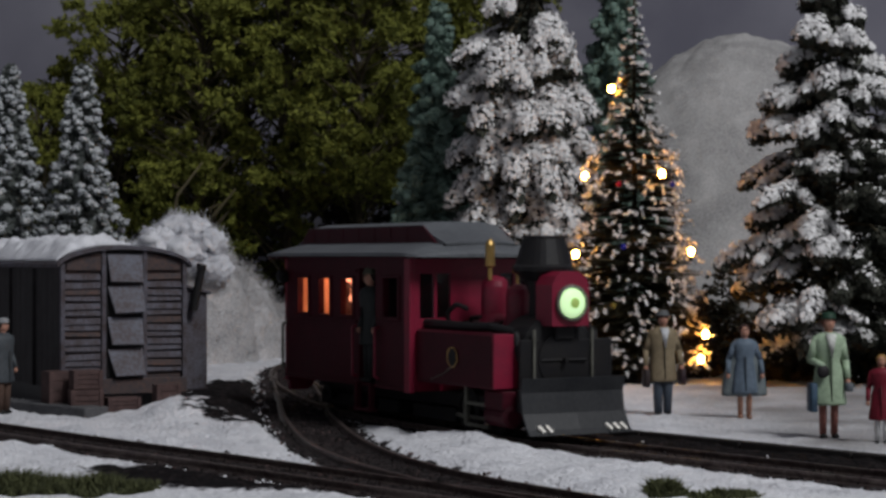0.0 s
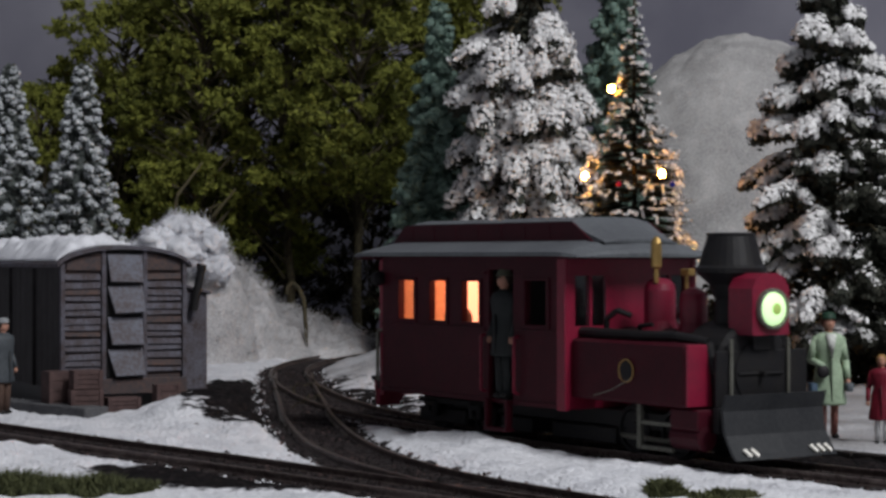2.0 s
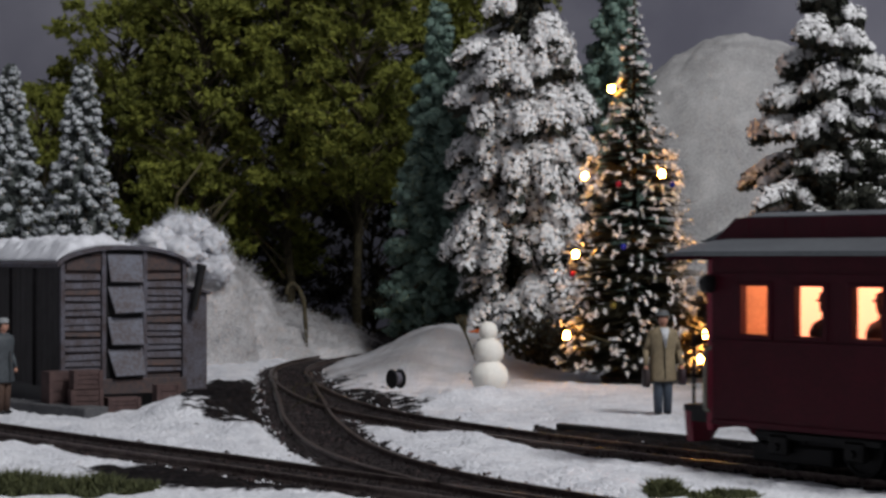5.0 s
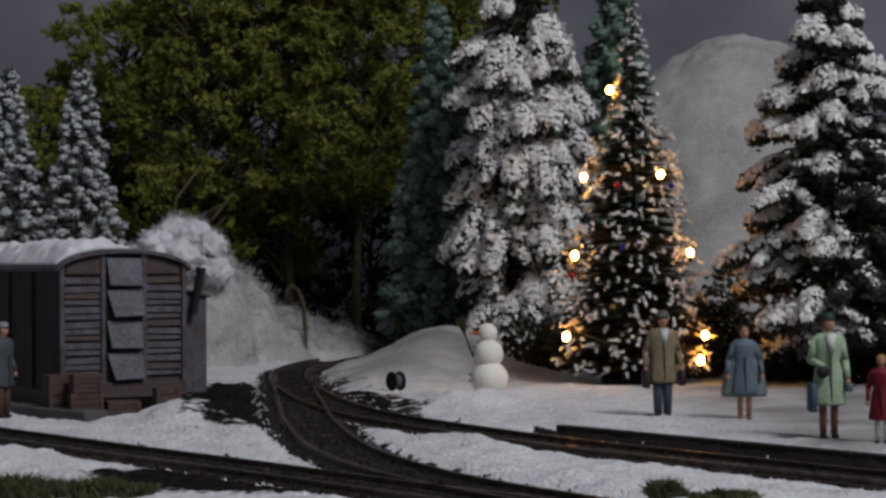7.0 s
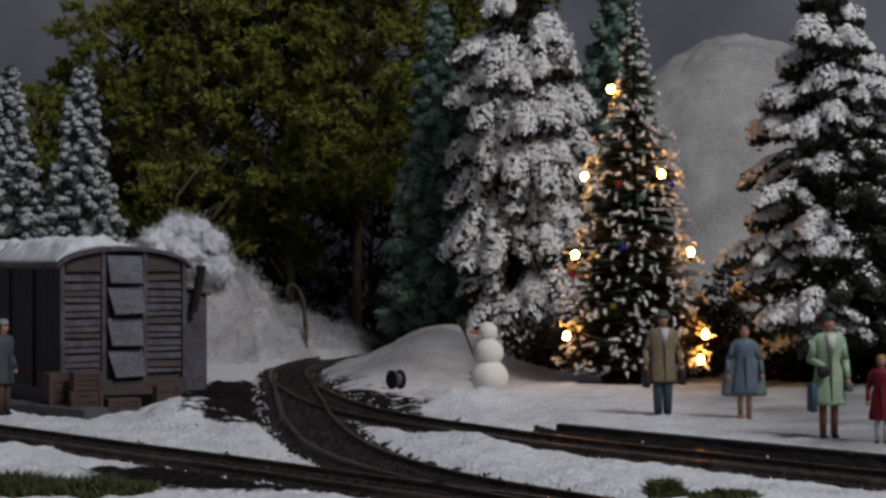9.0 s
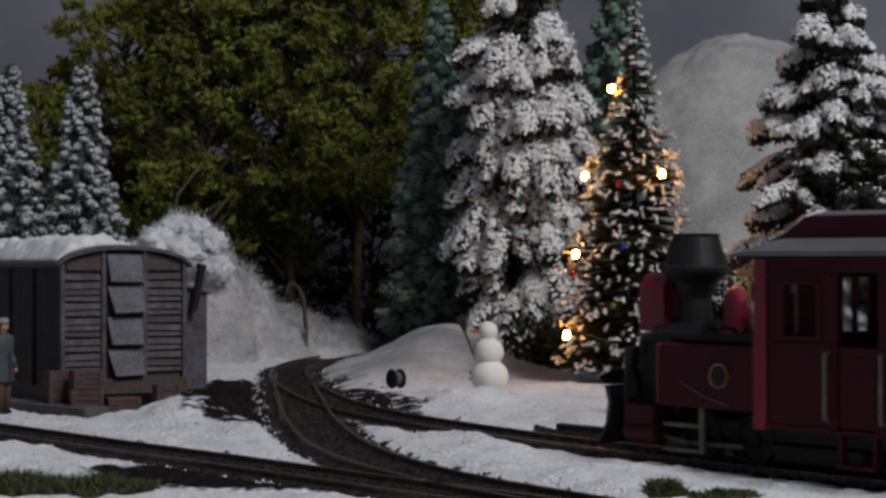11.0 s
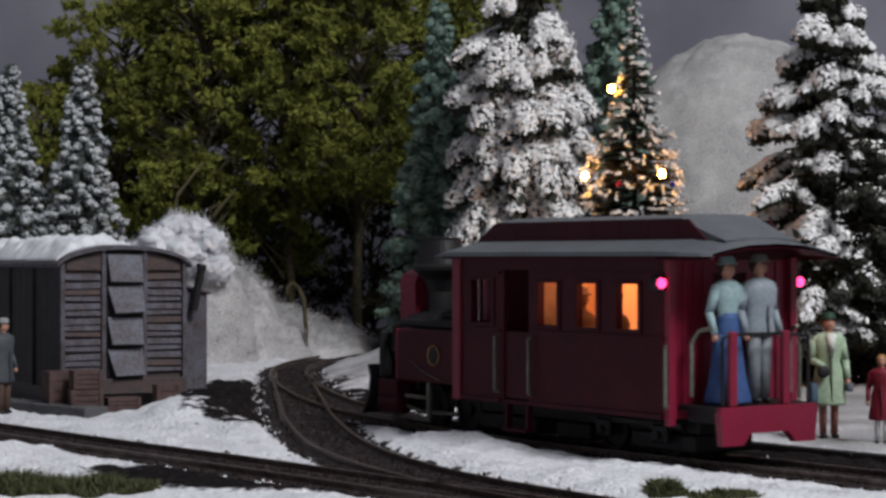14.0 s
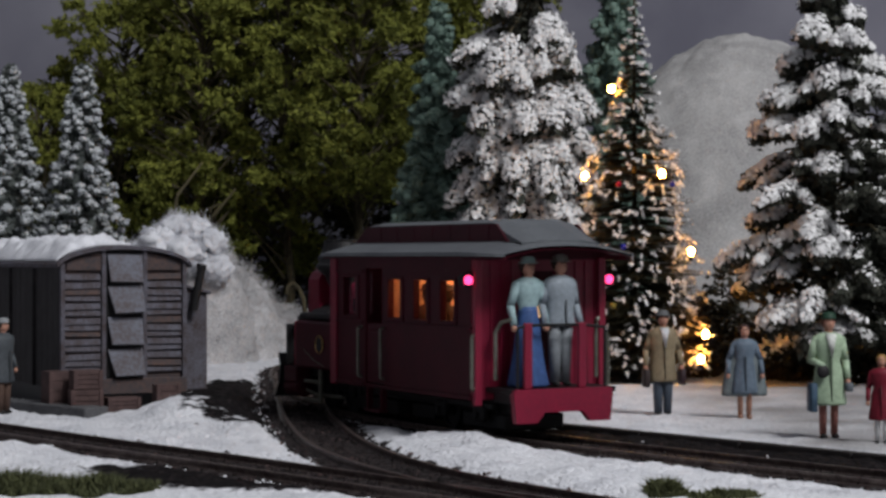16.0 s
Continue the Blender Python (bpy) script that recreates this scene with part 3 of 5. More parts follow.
def christmas_tree(x, y, z0, height):
    """A bottle-brush tree: flat fans of fine bristles in tiers, snow on the fans, bulbs and baubles."""
    rng = np.random.default_rng(5)
    t = thing("christmas_tree", "dark bristle christmas tree with snow tips and lit warm bulbs", "tree", x, y, z0)
    bm = bmesh.new()
    rod(bm, (0, 0, -2), (0, 0, height), 1.6, 0.5, 8)
    part("trunk", bm, BARK, t)
    bm = bmesh.new()
    lathe(bm, [(14, -1), (15, 1.5), (12, 3.5), (5, 5)], seg=18)
    part("base", bm, BLACK, t)

    def env(u):
        return np.interp(u, (0, 0.04, 0.12, 0.22, 0.42, 0.53, 0.6, 0.67, 0.745, 0.816, 0.887, 1.0), (29, 34, 36, 34, 27.5, 23.5, 19, 12, 9.6, 6.8, 4.4, 1.0))

    roots, tips, sides, clumps = [], [], [], []
    fans = 620
    for i in range(fans):
        u = 0.03 + 0.97 * (1 - math.sqrt(1 - (i + 0.5) / fans))
        k = i * 2.39996 + rng.uniform(-0.2, 0.2)
        full = float(env(u)) * rng.uniform(0.72, 1.12)
        n = 46 if u < 0.65 else 60
        inner = full * rng.uniform(0.1, 0.3, n)
        spread = rng.normal(size=n) * (0.16 + 2.0 / (full + 4))
        a = k + spread
        r1 = full * (1 - 0.3 * np.abs(spread) - 0.25 * rng.random(n) ** 2)
        z = u * height + rng.normal() * 0.8
        droop = rng.uniform(-0.16, 0.04)
        roots.append(np.stack([inner * np.cos(k), inner * np.sin(k), np.full(n, z)], 1))
        tips.append(np.stack([r1 * np.cos(a), r1 * np.sin(a), z + droop * r1 + rng.normal(size=n) * 0.55], 1))
        sides.append(np.stack([-np.sin(a), np.cos(a), 0.5 * rng.normal(size=n)], 1) * 0.26)
        # snow lying along the fan, in short crooked clumps
        for j in range(2):
            if rng.random() < (0.34 if u < 0.6 else 0.25):
                continue
            rr = full * rng.uniform(0.72, 1.02)
            aa = k + rng.normal() * 0.18
            c = np.array((rr * math.cos(aa), rr * math.sin(aa), z + droop * rr + 0.6))
            if u > 0.72:
                way = np.array((-math.sin(aa), math.cos(aa), 0.1))
                long = rng.uniform(0.8, 2.0)
            else:
                way = np.array((math.cos(aa), math.sin(aa), -0.5)) + rng.normal(size=3) * 0.7
                long = rng.uniform(0.6, 2.6)
            way /= np.linalg.norm(way)
            m = int(14 + 10 * long)
            s = rng.uniform(-1, 1, m)
            bow = np.cross(way, rng.normal(size=3)) * 0.5 * long
            clumps.append(c + np.outer(s * long, way) + np.outer(1 - s * s, bow) * 0.6 + rng.normal(size=(m, 3)) * 0.3)
    root, tip, side = np.concatenate(roots), np.concatenate(tips), np.concatenate(sides)
    v = np.stack([root - side, root + side, tip], 1).reshape(-1, 3)
    raw_part("bristles", v, [(3 * i, 3 * i + 1, 3 * i + 2) for i in range(len(root))], BRISTLE, t)
    v, f = flakes(rng, np.concatenate(clumps), 0.54)
    raw_part("snow_dusting", v, f, FLOCK, t, "white snow in crooked clumps on the twig ends")
    for px, pz in ((-10.2, 126.0), (-22.0, 88.0), (9.5, 88.5), (-26.5, 54.5), (22.0, 55.5), (-30.5, 20), (28.0, 20.5), (26.0, 10.0)):
        depth = -math.sqrt(max(9.0, (0.97 * float(env(pz / height))) ** 2 - px * px))
        bm = bmesh.new()
        ball(bm, (px, depth, pz), 1.55, 1.55, 1.9)
        bulb = part("bulb", bm, BULB, t, "glowing warm bulb", smooth=True)
        bm = bmesh.new()
        lathe(bm, [(0.9, 0), (0.9, 2.0), (0.5, 2.3)], (px, depth, pz - 3.9), seg=8)
        part("socket", bm, BLACK, bulb)
    for px, pz, colour in ((-7.5, 57.5, (0.02, 0.03, 0.4)), (-9, 84, (0.4, 0.01, 0.03)), (-28, 46, (0.35, 0.01, 0.03)), (14, 84, (0.02, 0.03, 0.3)), (-12, 33, (0.2, 0.15, 0.03))):
        bm = bmesh.new()
        ball(bm, (px, -math.sqrt(max(2.0, float(env(pz / height)) ** 2 - px * px)), pz), 1.4)
        part("bauble", bm, mat("bauble_gloss", colour, 0.15, 0.3, bump=0), t, "small shiny bauble", smooth=True)
    rng2 = random.Random(3)
    for a, b in (((-8, -14, 122), (-20, -22, 92)), ((9, -20, 90), (1, -17, 117)), ((-25, -22, 58), (-12, -32, 52)), ((22, -24, 58), (12, -30, 46)), ((-29, -15, 24), (-14, -36, 18))):
        mid = ((a[0] + b[0]) / 2, (a[1] + b[1]) / 2 - 2, (a[2] + b[2]) / 2 + rng2.uniform(-5, 2))
        bm = bmesh.new()
        bent(bm, [a, mid, b], 0.22, 0.22, 5)
        part("light_wire", bm, TWIG, t, "thin pale wire of the lights")
    return t


# ---- the steam railcar: x runs forward from the rear wall, z from the layout's datum ----
GAUGE_Z = 3.5


def wall_with_holes(bm, u0, u1, z0, z1, v, thick, holes):
    """A side wall along x with rectangular openings (u0, u1, z0, z1), one closed shell."""
    us = sorted({u0, u1, *[h[0] for h in holes], *[h[1] for h in holes]})
    zs = sorted({z0, z1, *[max(z0, h[2]) for h in holes], *[min(z1, h[3]) for h in holes]})
    solid = {(i, k): not any(h[0] <= us[i] and h[1] >= us[i + 1] and h[2] <= zs[k] and h[3] >= zs[k + 1] for h in holes)
             for i in range(len(us) - 1) for k in range(len(zs) - 1)}
    vert = {}

    def at(i, k, s):
        if (i, k, s) not in vert:
            vert[i, k, s] = bm.verts.new((us[i], v + s * thick / 2, zs[k]))
        return vert[i, k, s]

    for (i, k), full in solid.items():
        if not full:
            continue
        for s in (-1, 1):
            bm.faces.new([at(*q, s) for q in ((i, k), (i + 1, k), (i + 1, k + 1), (i, k + 1))])
        for (di, dk), (p, q) in (((-1, 0), ((i, k), (i, k + 1))), ((1, 0), ((i + 1, k), (i + 1, k + 1))), ((0, -1), ((i, k), (i + 1, k))), ((0, 1), ((i, k + 1), (i + 1, k + 1)))):
            if not solid.get((i + di, k + dk)):
                bm.faces.new((at(*p, -1), at(*q, -1), at(*q, 1), at(*p, 1)))
    bmesh.ops.recalc_face_normals(bm, faces=bm.faces)
    return bm


def wheel_profile(r, s):
    out = [(0.4, -1.3), (r * 0.78, -1.3), (r + 0.7, -1.0), (r + 0.7, -0.6), (r, -0.4), (r, 1.2), (r * 0.84, 1.3), (r * 0.8, 0.5), (r * 0.32, 0.5), (r * 0.3, 1.5), (0.4, 1.6)]
    return out if s > 0 else [(a, -b) for a, b in out[::-1]]


WHEELS = []


def railcar():
    t = thing("steam_railcar", "maroon steam railcar with grey clerestory roof and lit windows", "train")
    W = 23.0
    wins = [(9.5, 19.0, 38.0, 50.0), (27.0, 36.5, 38.0, 50.0), (44.5, 54.0, 38.0, 50.0)]
    for s in (-1, 1):
        bm = bmesh.new()
        holes = wins + [(58.5, 70.5, 16.0, 53.5), (76.0, 87.0, 38.0, 50.5)]
        wall_with_holes(bm, 0, 94, 15.0, 57.5, s * (W - 0.8), 1.6, holes)
        side = part("side_wall", bm, SHADE_MAROON, t)
        # beading, sills and window frames
        for a, b in ((0, 57), (72, 94)):
            bm = bmesh.new()
            y = s * (W + 0.25)
            box(bm, a, b, y - 0.35, y + 0.35, 35.6, 36.4)
            box(bm, a, b, y - 0.35, y + 0.35, 15.0, 16.2)
            box(bm, a, b, y - 0.35, y + 0.35, 52.2, 53.0)
            part("beading", bm, SHADE_MAROON, side)
        for w in wins + [(76.0, 87.0, 38.0, 50.5)]:
            bm = bmesh.new()
            y0, y1 = sorted((s * (W - 1.9), s * (W + 0.5)))
            box(bm, w[0] - 1.0, w[0] + 0.5, y0, y1, w[2] - 0.6, w[3] + 0.6, 0.15)
            box(bm, w[1] - 0.5, w[1] + 1.0, y0, y1, w[2] - 0.6, w[3] + 0.6, 0.15)
            box(bm, w[0] - 1.0, w[1] + 1.0, y0, y1 , w[2] - 1.1, w[2], 0.15)
            box(bm, w[0] - 1.0, w[1] + 1.0, y0, y1, w[3], w[3] + 0.9, 0.15)
            part("window_frame", bm, SHADE_MAROON, side)
        for u in (56.6, 73.0):
            bm = bmesh.new()
            y = s * (W + 1.6)
            bent(bm, [(u, s * W, 34.5), (u, y, 34.2), (u, y, 18.5), (u, s * W, 18.0)], 0.45)
            part("grab_rail", bm, RED_AND_LIT if s < 0 else STEEL, t)
        if s > 0:
            bm = bmesh.new()
            y0, y1 = sorted((s * (W - 1.7), s * (W - 0.5)))
            box(bm, 58.6, 70.4, y0, y1, 16.5, 35.8, 0.15)
            box(bm, 59.5, 69.5, y1 - 0.1, y1 + 0.3, 18.5, 33.5, 0.15)
            part("half_door", bm, SHADE_MAROON, side)
        bm = bmesh.new()
        box(bm, 59, 70, s * W - 2.5, s * W + 1.0, 7.0, 8.0, 0.2)
        box(bm, 59, 60, s * W - 2.0, s * W, 8.0, 16)
        box(bm, 69, 70, s * W - 2.0, s * W, 8.0, 16)
        part("door_step", bm, SHADE_MAROON, t)
    # floor, inner partition, ceiling light
    bm = bmesh.new()
    box(bm, 0, 94, -21.4, 21.4, 15.0, 16.4)
    part("floor", bm, BLACK, t)
    for a, b, c, d, e in ((55.0, 56.0, -21.3, 21.3, 56), (1.7, 2.4, -21.2, 21.2, 56), (2.4, 54.5, -0.6, 0.6, 52)):
        bm = bmesh.new()
        box(bm, a, b, c, d, 16.4, e)
        part("partition", bm, TAN, t, "warm cream inner wall")
    # black panel added over the cream wall, for the shade inside the cab
    bm = bmesh.new()
    box(bm, 56.1, 56.6, -21.2, 21.2, 16.4, 56)
    part("cab_shade_panel", bm, BLACK, t)
    for s, lit in ((-1, LAMP_PINK), (1, LAMP_WARM)):
        bm = bmesh.new()
        box(bm, 6, 52, s * 9 - 1.5, s * 9 + 1.5, 53.0, 54.0)
        part("ceiling_light", bm, lit, t, "warm lit lamp strip")
        # added glowing panel, so the windows shine evenly as from a lit interior
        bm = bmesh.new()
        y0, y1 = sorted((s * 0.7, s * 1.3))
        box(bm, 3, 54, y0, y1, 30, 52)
        part("added_glow_panel", bm, PANEL_PINK if s < 0 else PANEL_WARM, t, "added warm glowing panel that stands for the lit interior")
    for u in (12, 29, 46):
        bm = bmesh.new()
        box(bm, u - 5, u - 3.6, -19, -4, 16.4, 36, 0.4)
        box(bm, u - 5, u - 3.6, 4, 19, 16.4, 36, 0.4)
        box(bm, u - 4, u + 4, -19, -4, 26, 28, 0.4)
        box(bm, u - 4, u + 4, 4, 19, 26, 28, 0.4)
        part("bench_seat", bm, CRATE, t)
    # rear wall with a door opening, front wall with cab windows
    bm = bmesh.new()
    for a, b, c, d in ((-22.9, -6, 15, 57.5), (6, 22.9, 15, 57.5), (-6, 6, 53, 57.5)):
        box(bm, -0.2, 1.5, a, b, c, d)
    rear = part("rear_wall", bm, RED_AND_LIT, t)
    for y in (-20, -16.5, -13, -9.5, 9.5, 13, 16.5, 20):
        bm = bmesh.new()
        box(bm, -0.7, -0.2, y - 0.25, y + 0.25, 17, 56)
        part("batten", bm, RED_AND_LIT, rear)
    bm = bmesh.new()
    box(bm, 1.0, 1.6, -6, 6, 16, 53)
    part("rear_door", bm, SHADE_MAROON, t)
    bm = bmesh.new()
    box(bm, 0.3, 0.95, -2.6, 2.6, 39, 48)
    part("door_window", bm, glow("lit_pane", (1.0, 0.6, 0.25), 0.8), t)
    bm = bmesh.new()
    wall_with_holes(bm, -22.9, 22.9, 15, 57.5, 0, 1.6, [(-20, -14.9, 38, 52), (-13.9, -9, 38, 52), (9, 13.9, 38, 52), (14.9, 20, 38, 52)])
    bmesh.ops.transform(bm, matrix=Matrix.Translation((94.7, 0, 0)) @ Matrix.Rotation(math.pi / 2, 4, "Z"), verts=bm.verts)
    front = part("cab_front", bm, RED_AND_LIT, t)
    for y0, y1 in ((-20, -14.9), (-13.9, -9), (9, 13.9), (14.9, 20)):
        bm = bmesh.new()
        box(bm, 94.4, 94.8, y0, y1, 38, 52)
        part("cab_pane", bm, GLASS, front)
    for s in (-1, 1):
        bm = bmesh.new()
        box(bm, 92.0, 96.0, s * W - 0.9, s * W + 0.9, 14.6, 57.6, 0.3)
        part("corner_post", bm, RED_AND_LIT, t)
    # roof
    def loft(name, rings, material, parent, label="", hollow=False):
        bm = bmesh.new()
        rv = [[bm.verts.new(p) for p in ring] for ring in rings]
        for a, b in zip(rv, rv[1:]):
            for i in range(len(a) - 1):
                bm.faces.new((a[i], a[i + 1], b[i + 1], b[i]))
        for ring in (rv[-1:] if hollow else (rv[0], rv[-1])):
            bm.faces.new(ring)
        bmesh.ops.recalc_face_normals(bm, faces=bm.faces)
        return part(name, bm, material, parent, label)

    def low(u, k, drop=0.0):
        """The lower roof's outline across, at u, widened by k."""
        o = [(-27, 57.4), (-26.6, 58.6), (-20, 60.6), (-12, 62.4), (0, 63.2), (12, 62.4), (20, 60.6), (26.6, 58.6), (27, 57.4)]
        return [(u, y * k, z - drop * (z - 57.0)) for y, z in o]

    roof = loft("roof", [low(-18.0, 0.82, 0.42), low(-15.5, 0.9, 0.3), low(-9, 0.98, 0.12), low(-2, 1, 0), low(93, 1, 0), low(98, 0.99, 0.15), low(103, 0.93, 0.6), low(104, 0.9, 0.8)], ROOF, t, "weathered grey roof", hollow=True)
    loft("roof_lining", [[(u, y * 0.975, z - 1.0) for u, y, z in ring] for ring in (low(-17.8, 0.82, 0.42), low(-15.5, 0.9, 0.3), low(-9, 0.98, 0.12), low(-0.4, 1, 0))], SHADE_MAROON, roof, "dark maroon roof lining", hollow=True)
    bm = bmesh.new()
    box(bm, 0, 101, -24, 24, 56.6, 57.3)
    part("ceiling_board", bm, SHADE_MAROON, roof)

    def upper(u, y, z):
        return [(u, -y, 61.5), (u, -y * 0.98, z - 1.2), (u, -y * 0.55, z), (u, y * 0.55, z), (u, y * 0.98, z - 1.2), (u, y, 61.5)]

    loft("clerestory_roof", [upper(-13, 13.6, 62.3), upper(-4, 14.0, 65.6), upper(3, 14.2, 68.6), upper(86, 14.2, 68.6), upper(92, 14.0, 65.4), upper(100, 13.4, 62.2)], ROOF, roof, "grey top roof")
    for s in (-1, 1):
        bm = bmesh.new()
        y0, y1 = sorted((s * 13.9, s * 14.5))
        extrude(bm, [(y0, 61.6), (y1, 61.6), (y1, 67.1), (y0, 67.1)], 0, 87)
        for v in bm.verts:
            if v.co.z < 63:
                v.co.x += 9 if v.co.x > 40 else -7
        band = part("clerestory_side", bm, SHADE_MAROON, roof)
        for k in range(7):
            bm = bmesh.new()
            y0, y1 = sorted((s * 14.5, s * 14.65))
            box(bm, 4 + k * 12, 4.8 + k * 12, y0, y1, 62, 67)
            part("clerestory_rib", bm, SHADE_MAROON, roof)
    # rear platform
    bm = bmesh.new()
    box(bm, -15, 0, -18, 18, 17.2, 18.8, 0.2)
    part("platform_floor", bm, BLACK, t)
    for s in (-1, 1):
        bm = bmesh.new()
        y0, y1 = sorted((s * 18.6, s * 19.8))
        box(bm, -13.5, -2.5, y0 - s * 3, y1 - s * 3, 14.5, 18.6, 0.2)
        part("platform_skirt", bm, BLACK, t)
    bm = bmesh.new()
    extrude(bm, [(0.92 * a + 1.0, b) for a, b in ((-17.5, 9.0), (-10, 9.0), (-7, 12), (7, 12), (10, 9.0), (17.5, 9.0), (18.5, 17.5), (18.0, 18.8), (-18.0, 18.8), (-18.5, 17.5))], -16.5, -14.2)
    part("end_beam", bm, RED_AND_LIT, t, "crimson end beam")
    for y in (-6.0, 12.5):
        bm = bmesh.new()
        box(bm, -15.6, -14.0, y - 1.3, y + 1.3, 18.8, 38.0, 0.3)
        part("gate_post", bm, RED_AND_LIT, t)
    bm = bmesh.new()
    bent(bm, [(-15, -14, 18), (-15, -14, 36.5), (-15, -6.0, 37.3), (-15, 12.5, 37.3), (-15, 16, 36.5), (-15, 16, 18)], 0.45)
    part("end_rail", bm, BLACK, t)
    for s in (-1, 1):
        bm = bmesh.new()
        bent(bm, [(-1, s * 21.5, 18), (-1.8, s * 23.8, 18.5), (-1.8, s * 23.8, 33.5), (-0.4, s * 22, 34.5)], 0.55)
        bent(bm, [(-4.8, s * 17.5, 21), (-4.8, s * 17.5, 35), (-6.5, s * 16.5, 38), (-10, s * 15, 39)], 0.6)
        part("platform_handrail", bm, STEEL, t, "pale grey handrail")
        bm = bmesh.new()
        box(bm, -2.2, -0.2, s * 21.6 - 1.2, s * 21.6 + 1.2, 13.4, 57, 0.2)
        part("corner_pillar", bm, RED_AND_LIT, t)
        bm = bmesh.new()
        lathe(bm, [(0.6, 2.2), (2.3, 1.8), (2.4, 0.0), (2.2, -0.4), (0.5, -0.4)], (-0.8, s * 24.6, 50.4), "x", 16)
        housing = part("tail_lamp", bm, BLACK, t, "black tail lamp with glowing pink-red lens")
        bm = bmesh.new()
        lathe(bm, [(0.3, -1.7), (0.9, -1.3), (1.35, -0.8), (1.45, -0.41), (0.4, -0.40)], (-0.8, s * 24.6, 50.4), "x", 16)
        part("tail_lens", bm, TAIL, housing, "glowing pink-red lens", smooth=True)
    # frame and running gear
    bm = bmesh.new()
    box(bm, 2, 150, -9, 9, 10, 15, 0.4)
    part("underframe", bm, BLACK, t)
    for a, b in ((2, 28), (47, 62), (72, 101)):
        bm = bmesh.new()
        box(bm, a, b, -10.5, 10.5, 5.2, 10.0, 0.5)
        part("gear_box", bm, BLACK, t)
    for s in (-1, 1):
        for u in (13, 37):
            bm = bmesh.new()
            y = s * 12.5
            box(bm, u - 3, u + 3, y - 1.2, y + 1.2, 7.5, 12.5, 0.5)
            rod(bm, (u, y, 9.5), (u, y + s * 2.2, 9.5), 1.4, 1.0, 10)
            part("axle_box", bm, BLACK, t)
        bm = bmesh.new()
        box(bm, 5, 45, s * 12.2 - 0.6, s * 12.2 + 0.6, 11.5, 13.2, 0.2)
        part("truck_frame", bm, BLACK, t)
        # engine cylinders, rods and the frame stretcher
        bm = bmesh.new()
        lathe(bm, [(2.0, -6), (3.3, -5.6), (3.3, 5.6), (2.0, 6)], (140, s * 16.0, 10.5), "x", 16)
        box(bm, 134.5, 145.5, s * 16.0 - 3.2, s * 16.0 + 3.2, 12.5, 18.0, 0.4)
        part("cylinder", bm, SHADE_MAROON, t)
        bm = bmesh.new()
        rod(bm, (108, s * 13.4, 8.6), (130, s * 13.4, 8.2), 0.7)
        rod(bm, (126, s * 14.2, 8.2), (138, s * 15.6, 10.5), 0.6)
        part("side_rod", bm, STEEL, t)
        bm = bmesh.new()
        box(bm, 118.6, 120.2, s * 16.5 - 0.7, s * 16.5 + 0.7, 6.0, 19.5, 0.2)
        box(bm, 120.2, 133, s * 16.5 - 0.6, s * 16.5 + 0.6, 12.6, 13.8, 0.2)
        box(bm, 120.2, 133, s * 16.5 - 0.6, s * 16.5 + 0.6, 6.0, 7.2, 0.2)
        part("slide_bar", bm, STEEL, t)
        bm = bmesh.new()
        bent(bm, [(106, s * 21.7, 19.6), (114, s * 22.0, 21.6), (122, s * 22.0, 25)], 0.16)
        part("hand_rail", bm, STEEL, t)
        bm = bmesh.new()
        bent(bm, [(95.5, s * 17.5, 36.4), (120, s * 17.5, 36.2), (134, s * 16.5, 36.4), (143, s * 13.5, 35.0), (145, s * 13.0, 27.0)], 1.5, 1.3, 10)
        part("steam_pipe", bm, BLACK, t, "thick black pipe over the tank")
        bm = bmesh.new()
        bent(bm, [(99, s * 11.5, 34), (100, s * 12.5, 40), (103, s * 11, 42.5), (106, s * 8.5, 41)], 0.8, 0.8, 8)
        bent(bm, [(112, s * 10.5, 35), (113, s * 11.5, 38.5), (118, s * 11.0, 39)], 0.6, 0.6, 8)
        part("feed_pipe", bm, BLACK, t)
        # side tanks
        bm = bmesh.new()
        y0, y1 = sorted((s * 12.5, s * 21.5))
        end, mid = (143.0, 120.0) if s < 0 else (130.5, 109.0)
        box(bm, 95.5, end, y0, y1, 18.4, 34.8, 0.7)
        tank = part("side_tank", bm, SHADE_MAROON, t)
        # front plate in the brighter tone, for light falling on the tank's end
        bm = bmesh.new()
        box(bm, end, end + 0.9, y0 + 0.2, y1 - 0.2, 18.6, 34.6, 0.2)
        part("lit_tank_front", bm, RED_AND_LIT, tank)
        bm = bmesh.new()
        lathe(bm, [(2.6, -0.15), (2.6, 0.3), (2.2, 0.5)] if s > 0 else [(2.2, -0.5), (2.6, -0.3), (2.6, 0.15)], (mid, s * 21.6, 27), "y", 20)
        plate = part("maker_plate", bm, BLACK, tank, "small dark round plate with brass rim")
        bm = bmesh.new()
        ring = [(mid + 3.0 * math.cos(q), s * 22.0, 27 + 3.0 * math.sin(q)) for q in [math.pi * k / 10 for k in range(21)]]
        bent(bm, ring, 0.17, 0.17, 5)
        part("plate_rim", bm, BRASS, plate, "thin brass rim")
    # boiler, domes, stack
    bm = bmesh.new()
    lathe(bm, [(10.5, 95.5), (10.5, 131), (13.4, 131.4), (13.4, 145), (12.4, 146.3), (8.5, 147.2), (8.3, 147.8), (1.0, 148.2)], (0, 0, 27), "x", 32)
    box(bm, 132, 146, -12.5, 12.5, 14.5, 22.0, 0.4)
    rod(bm, (148.0, -7.5, 27), (148.6, 7.5, 27), 0.5, 0.5, 6)
